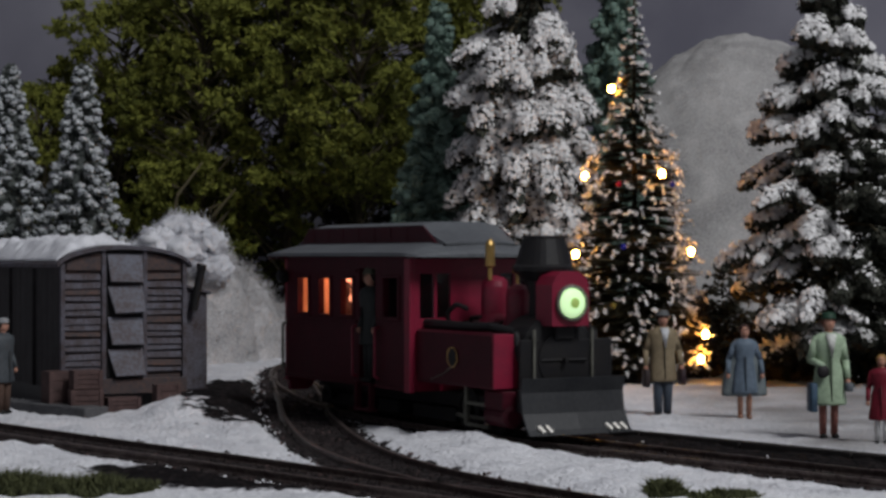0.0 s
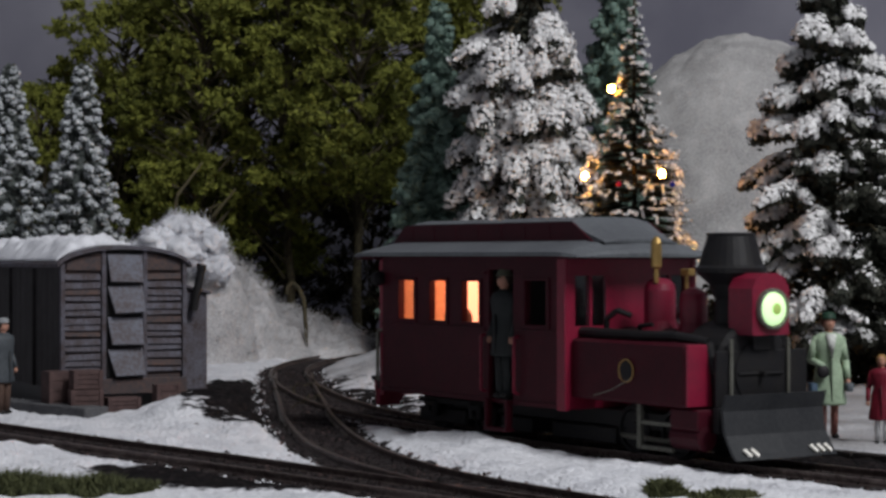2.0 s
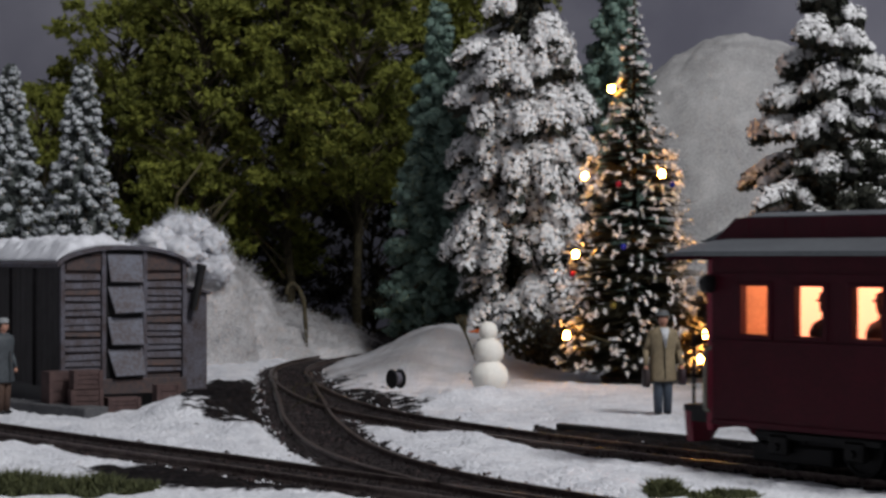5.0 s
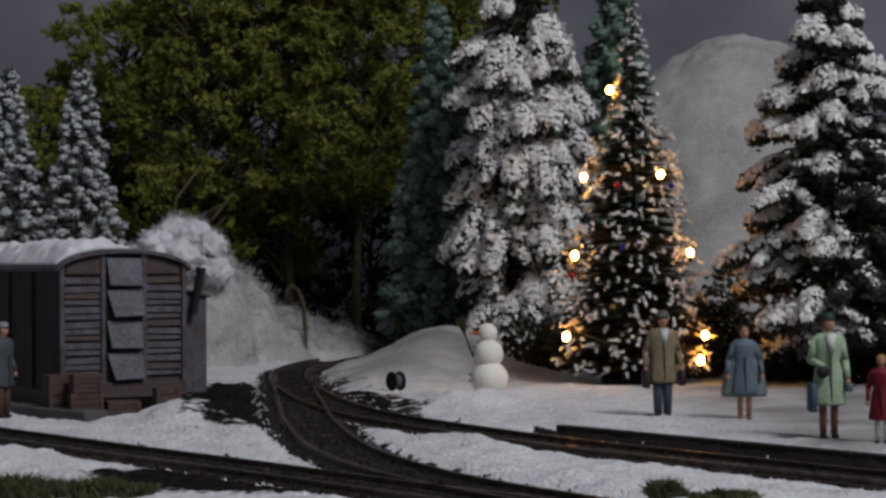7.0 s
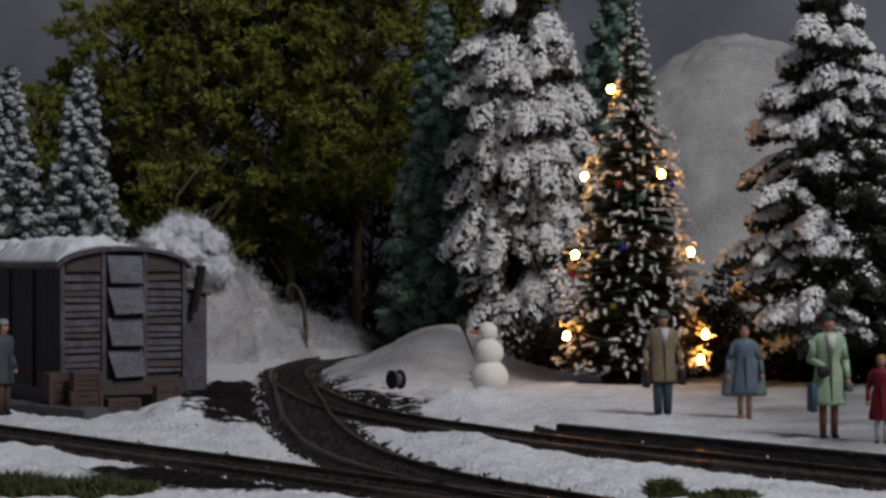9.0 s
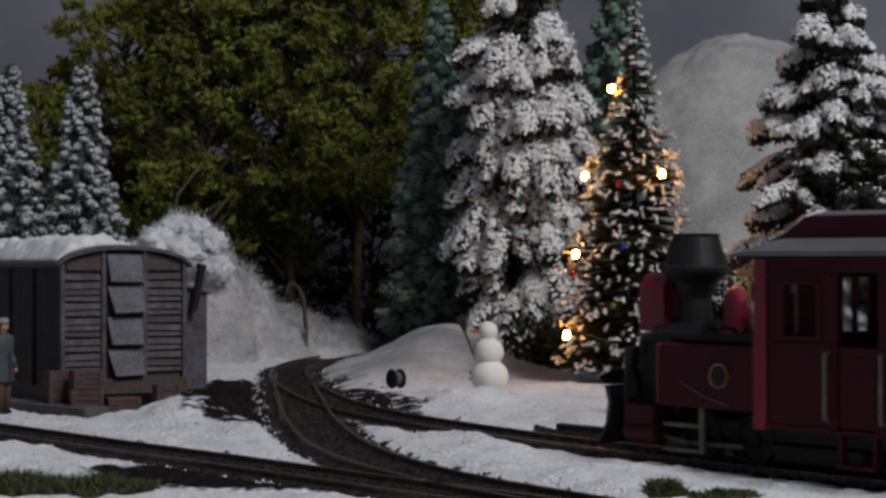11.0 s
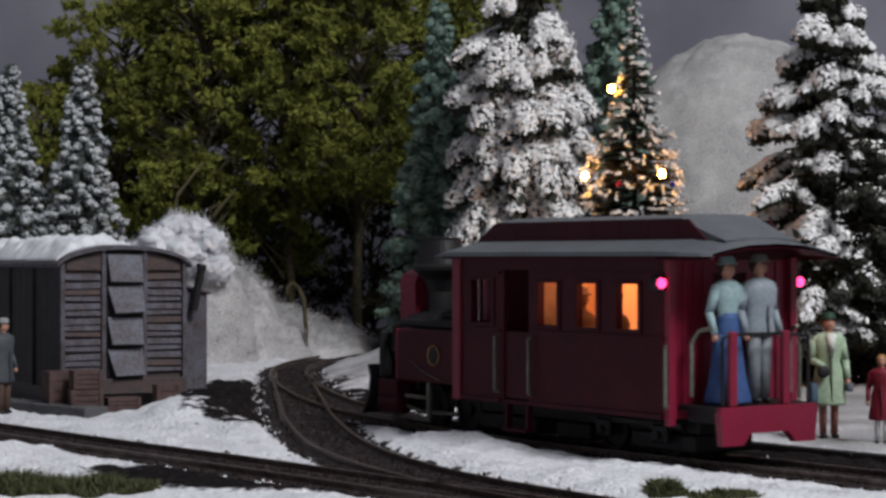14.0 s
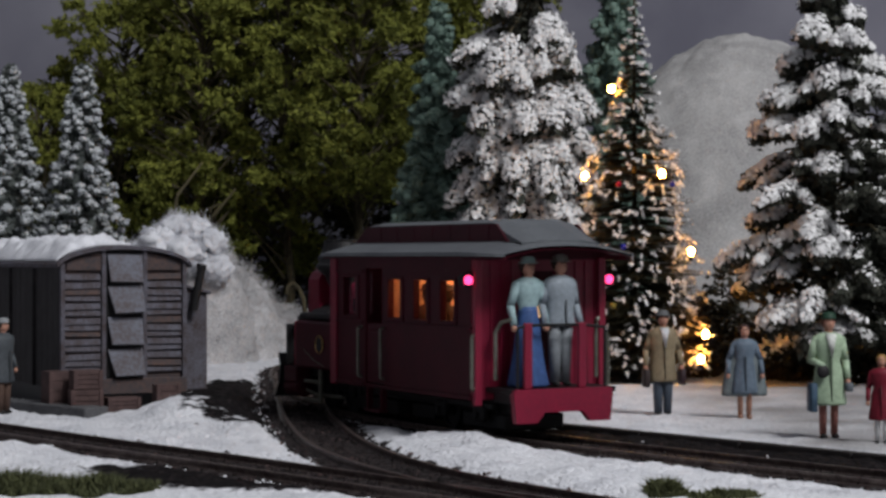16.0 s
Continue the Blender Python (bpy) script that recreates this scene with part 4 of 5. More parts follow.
    rod(bm, (148.0, 0, 27), (150.2, 0, 27), 1.0, 0.7, 10)
    boiler = part("boiler", bm, BLACK, t, smooth=False)
    for k in (108, 118, 128):
        bm = bmesh.new()
        lathe(bm, [(10.6, k - 0.5), (10.95, k - 0.4), (10.95, k + 0.4), (10.6, k + 0.5)], (0, 0, 27), "x", 28)
        part("boiler_band", bm, BRASS if k == 108 else BLACK, boiler)
    for u, r, h in ((108, 4.4, 51.0), (122, 3.8, 48.5)):
        bm = bmesh.new()
        lathe(bm, [(r + 1.4, 35.5), (r + 0.4, 38), (r, 39.5), (r, h - 3), (r * 0.9, h - 1.2), (r * 0.55, h), (0.4, h + 0.5)], (u, 0, 0), "z", 22)
        part("dome", bm, RED_AND_LIT, t)
    bm = bmesh.new()
    lathe(bm, [(0.7, 50), (0.7, 54), (1.5, 54.5), (1.5, 61), (1.1, 62), (0.5, 62.8)], (110, -3, 0), "z", 12)
    part("whistle", bm, BRASS, t, "tall brass whistle")
    bm = bmesh.new()
    lathe(bm, [(0.5, 44), (0.5, 52)], (114, 4.5, 0), "z", 8)
    box(bm, 112.5, 116.5, 3.4, 5.6, 52, 54, 0.3)
    part("safety_valve", bm, BRASS, t)
    bm = bmesh.new()
    lathe(bm, [(5.2, 37.5), (4.6, 40), (4.4, 46), (6.0, 50), (9.2, 53.0), (9.5, 54.2), (8.6, 55.0), (6.4, 62.6), (6.6, 63.4), (5.4, 63.6)], (137, 0, 0), "z", 28)
    part("chimney", bm, BLACK, t, "black cap smokestack")
    # headlight in its red box
    bm = bmesh.new()
    extrude(bm, [(-6.4, 37.0), (6.4, 37.0), (6.4, 49), (5.0, 51.6), (2.6, 53.0), (-2.6, 53.0), (-5.0, 51.6), (-6.4, 49)], 143.0, 152.0)
    hb = part("headlight_box", bm, RED_AND_LIT, t, "crimson headlight box")
    bm = bmesh.new()
    box(bm, 141, 149, -3, 3, 33, 37, 0.3)
    part("headlight_bracket", bm, BLACK, hb)
    bm = bmesh.new()
    lathe(bm, [(5.0, 151.8), (5.3, 152.0), (5.3, 153.4), (4.7, 153.6), (4.5, 152.8)], (0, 0, 43.8), "x", 28)
    part("headlight_rim", bm, STEEL, hb)
    bm = bmesh.new()
    lathe(bm, [(4.4, 152.8), (4.3, 153.1), (2.5, 153.6), (0.3, 153.8)], (0, 0, 43.8), "x", 28)
    part("headlight_lens", bm, HEAD, hb, "lit pale green lens", smooth=True)
    bm = bmesh.new()
    lathe(bm, [(1.5, 153.5), (1.5, 153.9), (0.6, 154.2)], (0, 0.4, 43.8), "x", 12)
    part("lamp_filament", bm, glow("lamp_core", (0.35, 0.5, 0.12), 0.35), hb, "dull yellow-green lamp core")
    # smokebox front, footplate and plough
    bm = bmesh.new()
    box(bm, 144, 149, -14, 14, 16.5, 18.5, 0.2)
    box(bm, 147, 149, -15.5, 15.5, 12, 18.5, 0.2)
    box(bm, 146.2, 147.4, -14.5, 17.5, 18.5, 33.0, 0.3)
    part("front_beam", bm, BLACK, t)
    bm = bmesh.new()
    rod(bm, (148, -10, 18), (148, -10, 36), 0.45)
    rod(bm, (148, 10, 18), (148, 10, 36), 0.45)
    part("stanchion", bm, STEEL, t)
    bm = bmesh.new()
    rows = [(22.2, 154.5), (18, 153.1), (12, 154.1), (7.5, 156.9), (6.0, 158.3)]
    ring = [[bm.verts.new((u + 0.8 * (1 - abs(y) / 17.5), y, z)) for y in (-17.5, -9, 0, 9, 17.5)] for z, u in rows]
    back = [[bm.verts.new((u - 1.0 + 0.8 * (1 - abs(y) / 17.5), y, z)) for y in (-17.5, -9, 0, 9, 17.5)] for z, u in rows]
    for a, b in zip(ring, ring[1:]):
        for i in range(4):
            bm.faces.new((a[i], a[i + 1], b[i + 1], b[i]))
    for a, b in zip(back, back[1:]):
        for i in range(4):
            bm.faces.new((a[i], b[i], b[i + 1], a[i + 1]))
    for i in range(4):
        bm.faces.new((ring[0][i], back[0][i], back[0][i + 1], ring[0][i + 1]))
        bm.faces.new((ring[-1][i], ring[-1][i + 1], back[-1][i + 1], back[-1][i]))
    for a, b in zip(range(4), range(1, 5)):
        for e in (0, 4):
            bm.faces.new((ring[a][e], ring[b][e], back[b][e], back[a][e]))
    plough = part("snow_plough", bm, PLOUGH, t, "dark grey curved snow plough")
    for y in (-13.5, -11, 9.5, 12, 14.5):
        bm = bmesh.new()
        box(bm, 158.1, 158.7, y - 0.5, y + 0.5, 6.6, 9.2, turn=None)
        bmesh.ops.rotate(bm, cent=(158.3, y, 8), matrix=Matrix.Rotation(0.5, 3, "X"), verts=bm.verts)
        bmesh.ops.rotate(bm, cent=(158.3, y, 7), matrix=Matrix.Rotation(-0.7, 3, "Y"), verts=bm.verts)
        part("warning_stripe", bm, WHITE_PLASTER, plough, "white slanted stripe")
    bm = bmesh.new()
    box(bm, 149, 154, -4, 4, 12, 16, 0.2)
    part("plough_bracket", bm, BLACK, plough)
    for u, r in ((13, 6.0), (37, 6.0), (108, 6.6), (126, 6.6)):
        bm = bmesh.new()
        rod(bm, (0, -9.9, 0), (0, 9.9, 0), 1.0, 1.0, 8)
        ws = part("wheelset", bm, BLACK, t)
        for s in (-1, 1):
            bm = bmesh.new()
            lathe(bm, wheel_profile(r, s), (0, s * 8.25, 0), "y", 22)
            wheel = part("wheel", bm, BLACK, ws)
        WHEELS.append((ws, u, r))
        ws.location = (u * MM, 0, (GAUGE_Z + r) * MM)
    return t


def glass():
    m = bpy.data.materials.new("window_glass")
    m.use_nodes = True
    p = m.node_tree.nodes["Principled BSDF"]
    p.inputs["Base Color"].default_value = (0.9, 0.95, 1, 1)
    p.inputs["Transmission Weight"].default_value = 1.0
    p.inputs["Roughness"].default_value = 0.05
    return m


GLASS = glass()

# ---- small painted figures, each one plain mesh ----


def paint(name, colour):
    return mat("paint_" + name, colour, 0.6, colour2=tuple(c * 0.7 for c in colour), scale=350, bump=0.1)


SKIN = paint("pinkish", (0.48, 0.25, 0.18))


def extrude_v(bm, k):
    """A pointed collar on the chest."""
    f = [bm.verts.new((a * k, -b * k, c * k)) for a, b, c in ((-4.2, 8.6, 83), (4.2, 8.6, 83), (0, 10.9, 64))]
    g = [bm.verts.new((a * k, -b * k, c * k)) for a, b, c in ((-3.6, 2.0, 84.5), (3.6, 2.0, 84.5), (0, 7.0, 67))]
    bm.faces.new(f)
    bm.faces.new(g[::-1])
    for i in range(3):
        j = (i + 1) % 3
        bm.faces.new((f[j], f[i], g[i], g[j]))


def figurine(label, x, y, z, rz, h, coat, legs, hat, skirt=False, bags=None, collar=None, arms_out=0.0, cape=None, shoes=(0.02, 0.02, 0.02), parent=None, hair=(0.03, 0.02, 0.015), brim=True, hem=None, gown=None, held=0):
    """A cast figure of height h facing -y."""
    bm = bmesh.new()
    mats = []

    def use(material, build):
        old = set(bm.faces)
        build()
        if material not in mats:
            mats.append(material)
        for f in bm.faces:
            if f not in old:
                f.material_index = mats.index(material)

    k = h / 100.0
    C, L, HT, SH = paint("coat", coat), paint("legs", legs), paint("hat", hat), paint("shoe", shoes)

    def oval(profile, sy=0.65, c=(0, 0)):
        rings = []
        for r, zz in profile:
            f = 0.07 * max(0.0, 1 - zz / 58) if r > 7 else 0.0
            rings.append([bm.verts.new((c[0] * k + r * k * math.cos(q) * (1 + f * math.sin(7 * q + 1)), c[1] * k + r * k * sy * math.sin(q) * (1 + 2 * f * math.sin(7 * q + 1)), zz * k)) for q in [2 * math.pi * i / 24 for i in range(24)]])
        for a, b in zip(rings, rings[1:]):
            for i in range(24):
                j = (i + 1) % 24
                bm.faces.new((a[i], a[j], b[j], b[i]))
        bm.faces.new(rings[0][::-1])
        bm.faces.new(rings[-1])

    for s in (-1, 1):
        use(L, lambda: rod(bm, (s * 4.5 * k, 0, 3 * k), (s * 5 * k, 0, 48 * k), (2.8 if skirt else 4.0) * k, (3.6 if skirt else 5.6) * k, 10))
        use(SH, lambda: ball(bm, (s * 4.8 * k, -2.5 * k, 2.2 * k), 3.2 * k, 6.0 * k, 2.4 * k, 1))
    if gown:
        use(paint("gown", gown), lambda: oval([(15.5, 1), (16, 3), (12.5, 20), (10, 42), (8, 58), (7, 62)], 0.9))
        use(C, lambda: oval([(7.6, 58), (8, 62), (10, 70), (11.5, 78), (9, 83), (4, 85)]))
    elif hem:
        use(C, lambda: oval([(12.2, hem), (13, hem + 2), (11.5, 56), (11.3, 60), (13, 68), (14.5, 77), (12, 82), (4.5, 85)]))
    elif skirt:
        use(C, lambda: oval([(13.5, 27), (14.5, 29), (12.5, 42), (11, 55), (9, 62), (11, 70), (13, 78), (10, 83), (4, 85)]))
    else:
        use(C, lambda: oval([(13, 33), (14, 35), (12.5, 48), (11.5, 58), (13, 68), (14.5, 77), (12, 82), (4.5, 85)]))
    if cape:
        use(paint("cape", cape), lambda: oval([(23, 24), (24, 28), (21, 48), (17, 66), (13.5, 79), (9, 84)], 0.34, (0, 4.5)))
    for s in (-1, 1):
        sh, el, ha = (s * 10.2 * k, 0, 78.5 * k), (s * (14.2 + arms_out) * k, 2.0 * k, 62.5 * k), (s * (14.5 + 1.4 * arms_out) * k, -4 * k, 48 * k)
        if s == held:
            el, ha = (s * 14.5 * k, 1.0 * k, 63 * k), (s * 6.5 * k, -10.5 * k, 58 * k)
            use(paint("purse", (0.02, 0.018, 0.02)), lambda: ball(bm, (s * 7.5 * k, -10.5 * k, 54 * k), 5.0 * k, 2.6 * k, 5.5 * k, 2))
        use(C, lambda: rod(bm, sh, el, 3.7 * k, 3.1 * k, 10))
        use(C, lambda: rod(bm, el, ha, 3.1 * k, 2.4 * k, 10))
        use(C, lambda: ball(bm, sh, 3.7 * k, sub=2))
        use(C, lambda: ball(bm, el, 3.1 * k, sub=2))
        use(SKIN, lambda: ball(bm, (ha[0], ha[1], ha[2] - 2.5 * k), 2.3 * k, 2.2 * k, 3.0 * k, 2))
    use(SKIN, lambda: rod(bm, (0, 0, 83 * k), (0, 0, 88 * k), 3.4 * k, 3.2 * k, 9))
    use(SKIN, lambda: ball(bm, (0, -0.8 * k, 91.5 * k), 4.8 * k, 5.4 * k, 6.4 * k, 2))
    use(SKIN, lambda: ball(bm, (0, -6.0 * k, 91.0 * k), 0.9 * k, 1.2 * k, 1.6 * k, 1))
    use(paint("hair", hair), lambda: ball(bm, (0, -4.9 * k, 94.2 * k), 3.9 * k, 1.0 * k, 0.8 * k, 1))
    use(paint("hair", hair), lambda: ball(bm, (0, 1.9 * k, 93.6 * k), 6.2 * k, 5.8 * k, 6.4 * k, 2))
    if hat != hair:
        use(HT, lambda: oval([(7.6 if brim else 5.9, 95.2), (7.4 if brim else 6.0, 96.0), (5.8, 96.3), (5.5, 99), (4.2, 100.5), (1, 101)], 1.0))
    if not gown:
        use(paint("coat_seam", tuple(c * 0.3 for c in coat)), lambda: box(bm, -0.5 * k, 0.5 * k, -9.6 * k, -7.0 * k, (hem or (30 if skirt else 35)) * k, 66 * k))
    if collar:
        use(paint("collar", collar), lambda: extrude_v(bm, k))
    for side, colour, deep in (bags or []):
        B = paint("bag", colour)
        use(B, lambda: box(bm, (side * (14.5 + 1.4 * arms_out) - 2.6) * k, (side * (14.5 + 1.4 * arms_out) + 2.6) * k, -11 * k, 3 * k, (44 - deep) * k, 45.0 * k, 0.8 * k))
    me = bpy.data.meshes.new("figurine")
    bmesh.ops.scale(bm, vec=(MM, MM, MM), verts=bm.verts)
    bmesh.ops.recalc_face_normals(bm, faces=bm.faces)
    bm.to_mesh(me)
    bm.free()
    for m in mats:
        me.materials.append(m)
    me.shade_smooth()
    ob = new("figurine", me)
    ob.matrix_basis = pose(x * MM, y * MM, z * MM, 0, 0, rz)
    if parent:
        ob.parent = parent
        return tagged(ob, label)
    return tagged(ob, label, "figurine")
# ---- the grounded goods van ----


def goods_van(x, y, rz):
    """x runs across the end face that shows, y back along the van; the end stands at y = 0."""
    t = thing("goods_van", "weathered grey wooden goods van with snow on its roof", "railway van", x, y, 0, rz)
    W, L, Z0, ZE, ZT = 23.5, 130.0, 10.0, 53.0, 61.0

    def arch(q):
        return ZE + (ZT - ZE) * math.sqrt(max(0, 1 - (q / (W + 2)) ** 2))

    bm = bmesh.new()
    out = [(-W + 1, Z0), (W - 1, Z0), (W - 1, ZE + 1)] + [(q, arch(q) - 1.5) for q in np.linspace(W - 2, -W + 2, 13)] + [(-W + 1, ZE + 1)]
    vs = [bm.verts.new((a, 0.8, b)) for a, b in out]
    vb = [bm.verts.new((a, L, b)) for a, b in out]
    for i in range(len(out)):
        j = (i + 1) % len(out)
        bm.faces.new((vs[i], vs[j], vb[j], vb[i]))
    bm.faces.new(vs[::-1])
    bm.faces.new(vb)
    bmesh.ops.recalc_face_normals(bm, faces=bm.faces)
    body = part("body", bm, RUSTY, t)
    # louvred boards in the side bays of the end
    for side in (-1, 1):
        for k in range(15):
            z = 15.5 + k * 2.55
            a, b = (8.6, W - 1.6)
            if z > ZE - 2:
                continue
            bm = bmesh.new()
            x0, x1 = sorted((side * a, side * b))
            box(bm, x0, x1, -0.6, 0.7, z, z + 2.25, 0.15, turn=Matrix.Translation((0, 0, z)) @ Matrix.Rotation(-0.3 + 0.05 * ((k * 7) % 5 - 2), 4, "X") @ Matrix.Rotation(0.012 * ((k * 3 + side) % 5 - 2), 4, "Y") @ Matrix.Translation((0, 0, -z)))
            part("louvre_board", bm, PLANK if (k * 5 + side) % 6 else RUSTY, body)
    # solid black panel: the shade behind the shutters is put into its colour
    bm = bmesh.new()
    box(bm, -7.0, 7.0, 0.2, 0.75, 12.5, 60.0)
    part("opening_shade_panel", bm, BLACK, body)
    for side in (-1, 1):
        bm = bmesh.new()
        a, b = sorted((side * 8.6, side * (W - 2.2)))
        vs = [bm.verts.new((q, yy, z)) for yy in (-0.5, 0.7) for q, z in ((a, 52.6), (b, 52.6), (b, arch(b) - 1.6), (a, arch(a) - 1.6))]
        for q in ((0, 1, 2, 3), (7, 6, 5, 4), (0, 4, 5, 1), (1, 5, 6, 2), (2, 6, 7, 3), (3, 7, 4, 0)):
            bm.faces.new([vs[i] for i in q])
        bmesh.ops.recalc_face_normals(bm, faces=bm.faces)
        part("gable_board", bm, RUSTY, body, "rust-brown board under the roof hoop")
    # four hinged grey shutters, each hanging out at its foot
    for k in range(4):
        z = 14.0 + k * 11.3
        bm = bmesh.new()
        box(bm, -6.3, 6.8, -0.5, 0.3, 0, 10.2, 0.2)
        lean, skew = (-0.3, -0.26, -0.3, -0.22)[k], (-0.03, 0.02, -0.035, 0.03)[k]
        for v in bm.verts:
            if v.co.z < 5 and v.co.x < 0:
                v.co.x += (1.9, 1.2, 1.7, 0.9)[k]
        bmesh.ops.transform(bm, matrix=Matrix.Translation((0, -0.3, z + 10.3)) @ Matrix.Rotation(lean, 4, "X") @ Matrix.Rotation(skew, 4, "Y") @ Matrix.Translation((0, 0, -10.3)), verts=bm.verts)
        part("shutter", bm, SHEET, t, "grey sheet shutter hanging ajar")
    for q in (-W + 0.7, -7.7, 7.7, W - 0.7):
        bm = bmesh.new()
        box(bm, q - 0.8, q + 0.8, -1.3, 0.9, Z0 - 1, min(arch(q) - 0.8, ZE + 7), 0.15)
        part("corner_post", bm, PLANK, t)
    bm = bmesh.new()
    box(bm, -W, W, -1.6, 0.8, Z0 - 2, Z0 + 3.5, 0.3)
    part("headstock", bm, RUSTY, t)
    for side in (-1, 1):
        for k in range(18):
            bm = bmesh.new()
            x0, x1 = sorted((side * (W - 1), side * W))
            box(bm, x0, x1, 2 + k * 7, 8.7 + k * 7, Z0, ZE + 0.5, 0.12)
            part("side_plank", bm, SHADE_BOARD, body)
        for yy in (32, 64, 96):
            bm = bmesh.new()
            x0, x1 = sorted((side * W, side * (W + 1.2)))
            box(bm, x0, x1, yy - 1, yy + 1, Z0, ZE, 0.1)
            part("side_post", bm, SHADE_BOARD, t)
    # roof with its hoop and snow
    def shell(name, y0, y1, lift, thick, q1, material, label="", rough=0.0, q2=None):
        bm = bmesh.new()
        n, m = 40, max(2, int((y1 - y0) / 1.4)) if rough else 2
        top = []
        for j in range(m + 1):
            yy = y0 + (y1 - y0) * j / m
            row = []
            for i in range(n + 1):
                q = -q1 + (q1 + (q1 if q2 is None else q2)) * i / n
                zz = arch(max(-W - 1.9, min(W + 1.9, q))) + lift
                if rough:
                    e = min(1, 4 * min(i, n - i) / n + 0.1) * min(1, 0.25 + j * 0.35)
                    zz += (thick - 0.3) * e * (0.7 + rough * (noise.noise(Vector((q / 9, yy / 9, 0))) * 0.5 + noise.noise(Vector((q / 3.7, yy / 4.3, 4))) * 0.25))
                row.append((q, yy + (rough and 1.6 * noise.noise(Vector((q / 4, 0, 5)))), zz))
            top.append(row)
        tv = [[bm.verts.new(p) for p in row] for row in top]
        bv = [[bm.verts.new((p[0], p[1], arch(max(-W - 1.9, min(W + 1.9, p[0]))) + lift - (0.3 if rough else thick))) for p in row] for row in top]
        for j in range(m):
            for i in range(n):
                bm.faces.new((tv[j][i], tv[j][i + 1], tv[j + 1][i + 1], tv[j + 1][i]))
                bm.faces.new((bv[j][i], bv[j + 1][i], bv[j + 1][i + 1], bv[j][i + 1]))
        for j in (0, m):
            for i in range(n):
                bm.faces.new((tv[j][i], bv[j][i], bv[j][i + 1], tv[j][i + 1]))
        for i in (0, n):
            for j in range(m):
                bm.faces.new((tv[j][i], tv[j + 1][i], bv[j + 1][i], bv[j][i]))
        bmesh.ops.recalc_face_normals(bm, faces=bm.faces)
        return part(name, bm, material, t, label, smooth=bool(rough))

    shell("roof", -2.5, L + 2, 0.4, 1.4, W + 1.6, PLANK)
    shell("snow_cover", 1.5, L, 0.7, 4.6, W + 0.8, SNOW, "thick snow on the roof", 1.3, 3.0)
    # lean-to box and stove pipe on the far side
    bm = bmesh.new()
    box(bm, W + 0.3, W + 11.5, 8, 34, 8, 45, 0.3)
    lean = part("side_locker", bm, PLANK, t)
    bm = bmesh.new()
    box(bm, W, W + 13, 6.5, 36, 45, 46.2, 0.2, turn=Matrix.Translation((W, 0, 47)) @ Matrix.Rotation(0.25, 4, "Y") @ Matrix.Translation((-W, 0, -45.5)))
    part("locker_lid", bm, PLANK, lean)
    bm = bmesh.new()
    rod(bm, (W + 5.0, 5.0, 37.5), (W + 8.2, 5.0, 53.5), 1.5, 1.5, 12)
    rod(bm, (W + 7.9, 5.0, 52.5), (W + 8.3, 5.0, 54.5), 1.9, 1.9, 12)
    part("stove_pipe", bm, BLACK, t, "slanting black stove pipe")
    bm = bmesh.new()
    box(bm, -W + 3, W - 3, 6, L - 6, 2, Z0, 0.3)
    part("underframe", bm, BLACK, t)
    return t


def crate(x, y, z, rz, sx, sy, sz):
    t = thing("crate", "reddish brown wooden crate by the van", "crate", x, y, z, rz, group="crates by the van")
    bm = bmesh.new()
    box(bm, -sx / 2 + 0.4, sx / 2 - 0.4, -sy / 2 + 0.4, sy / 2 - 0.4, 0.1, sz - 0.1)
    body = part("body", bm, CRATE, t)
    n = 4
    for k in range(n):
        bm = bmesh.new()
        z0 = sz * k / n
        box(bm, -sx / 2, sx / 2, -sy / 2, -sy / 2 + 0.5, z0 + 0.12, z0 + sz / n - 0.12, 0.08)
        box(bm, sx / 2 - 0.5, sx / 2, -sy / 2 + 0.5, sy / 2, z0 + 0.12, z0 + sz / n - 0.12, 0.08)
        part("slat", bm, CRATE, body)
    for q in (-sx / 2 + 0.8, sx / 2 - 0.8):
        bm = bmesh.new()
        box(bm, q - 0.7, q + 0.7, -sy / 2 - 0.45, -sy / 2, 0, sz, 0.08)
        part("corner_batten", bm, CRATE, body)
    return t


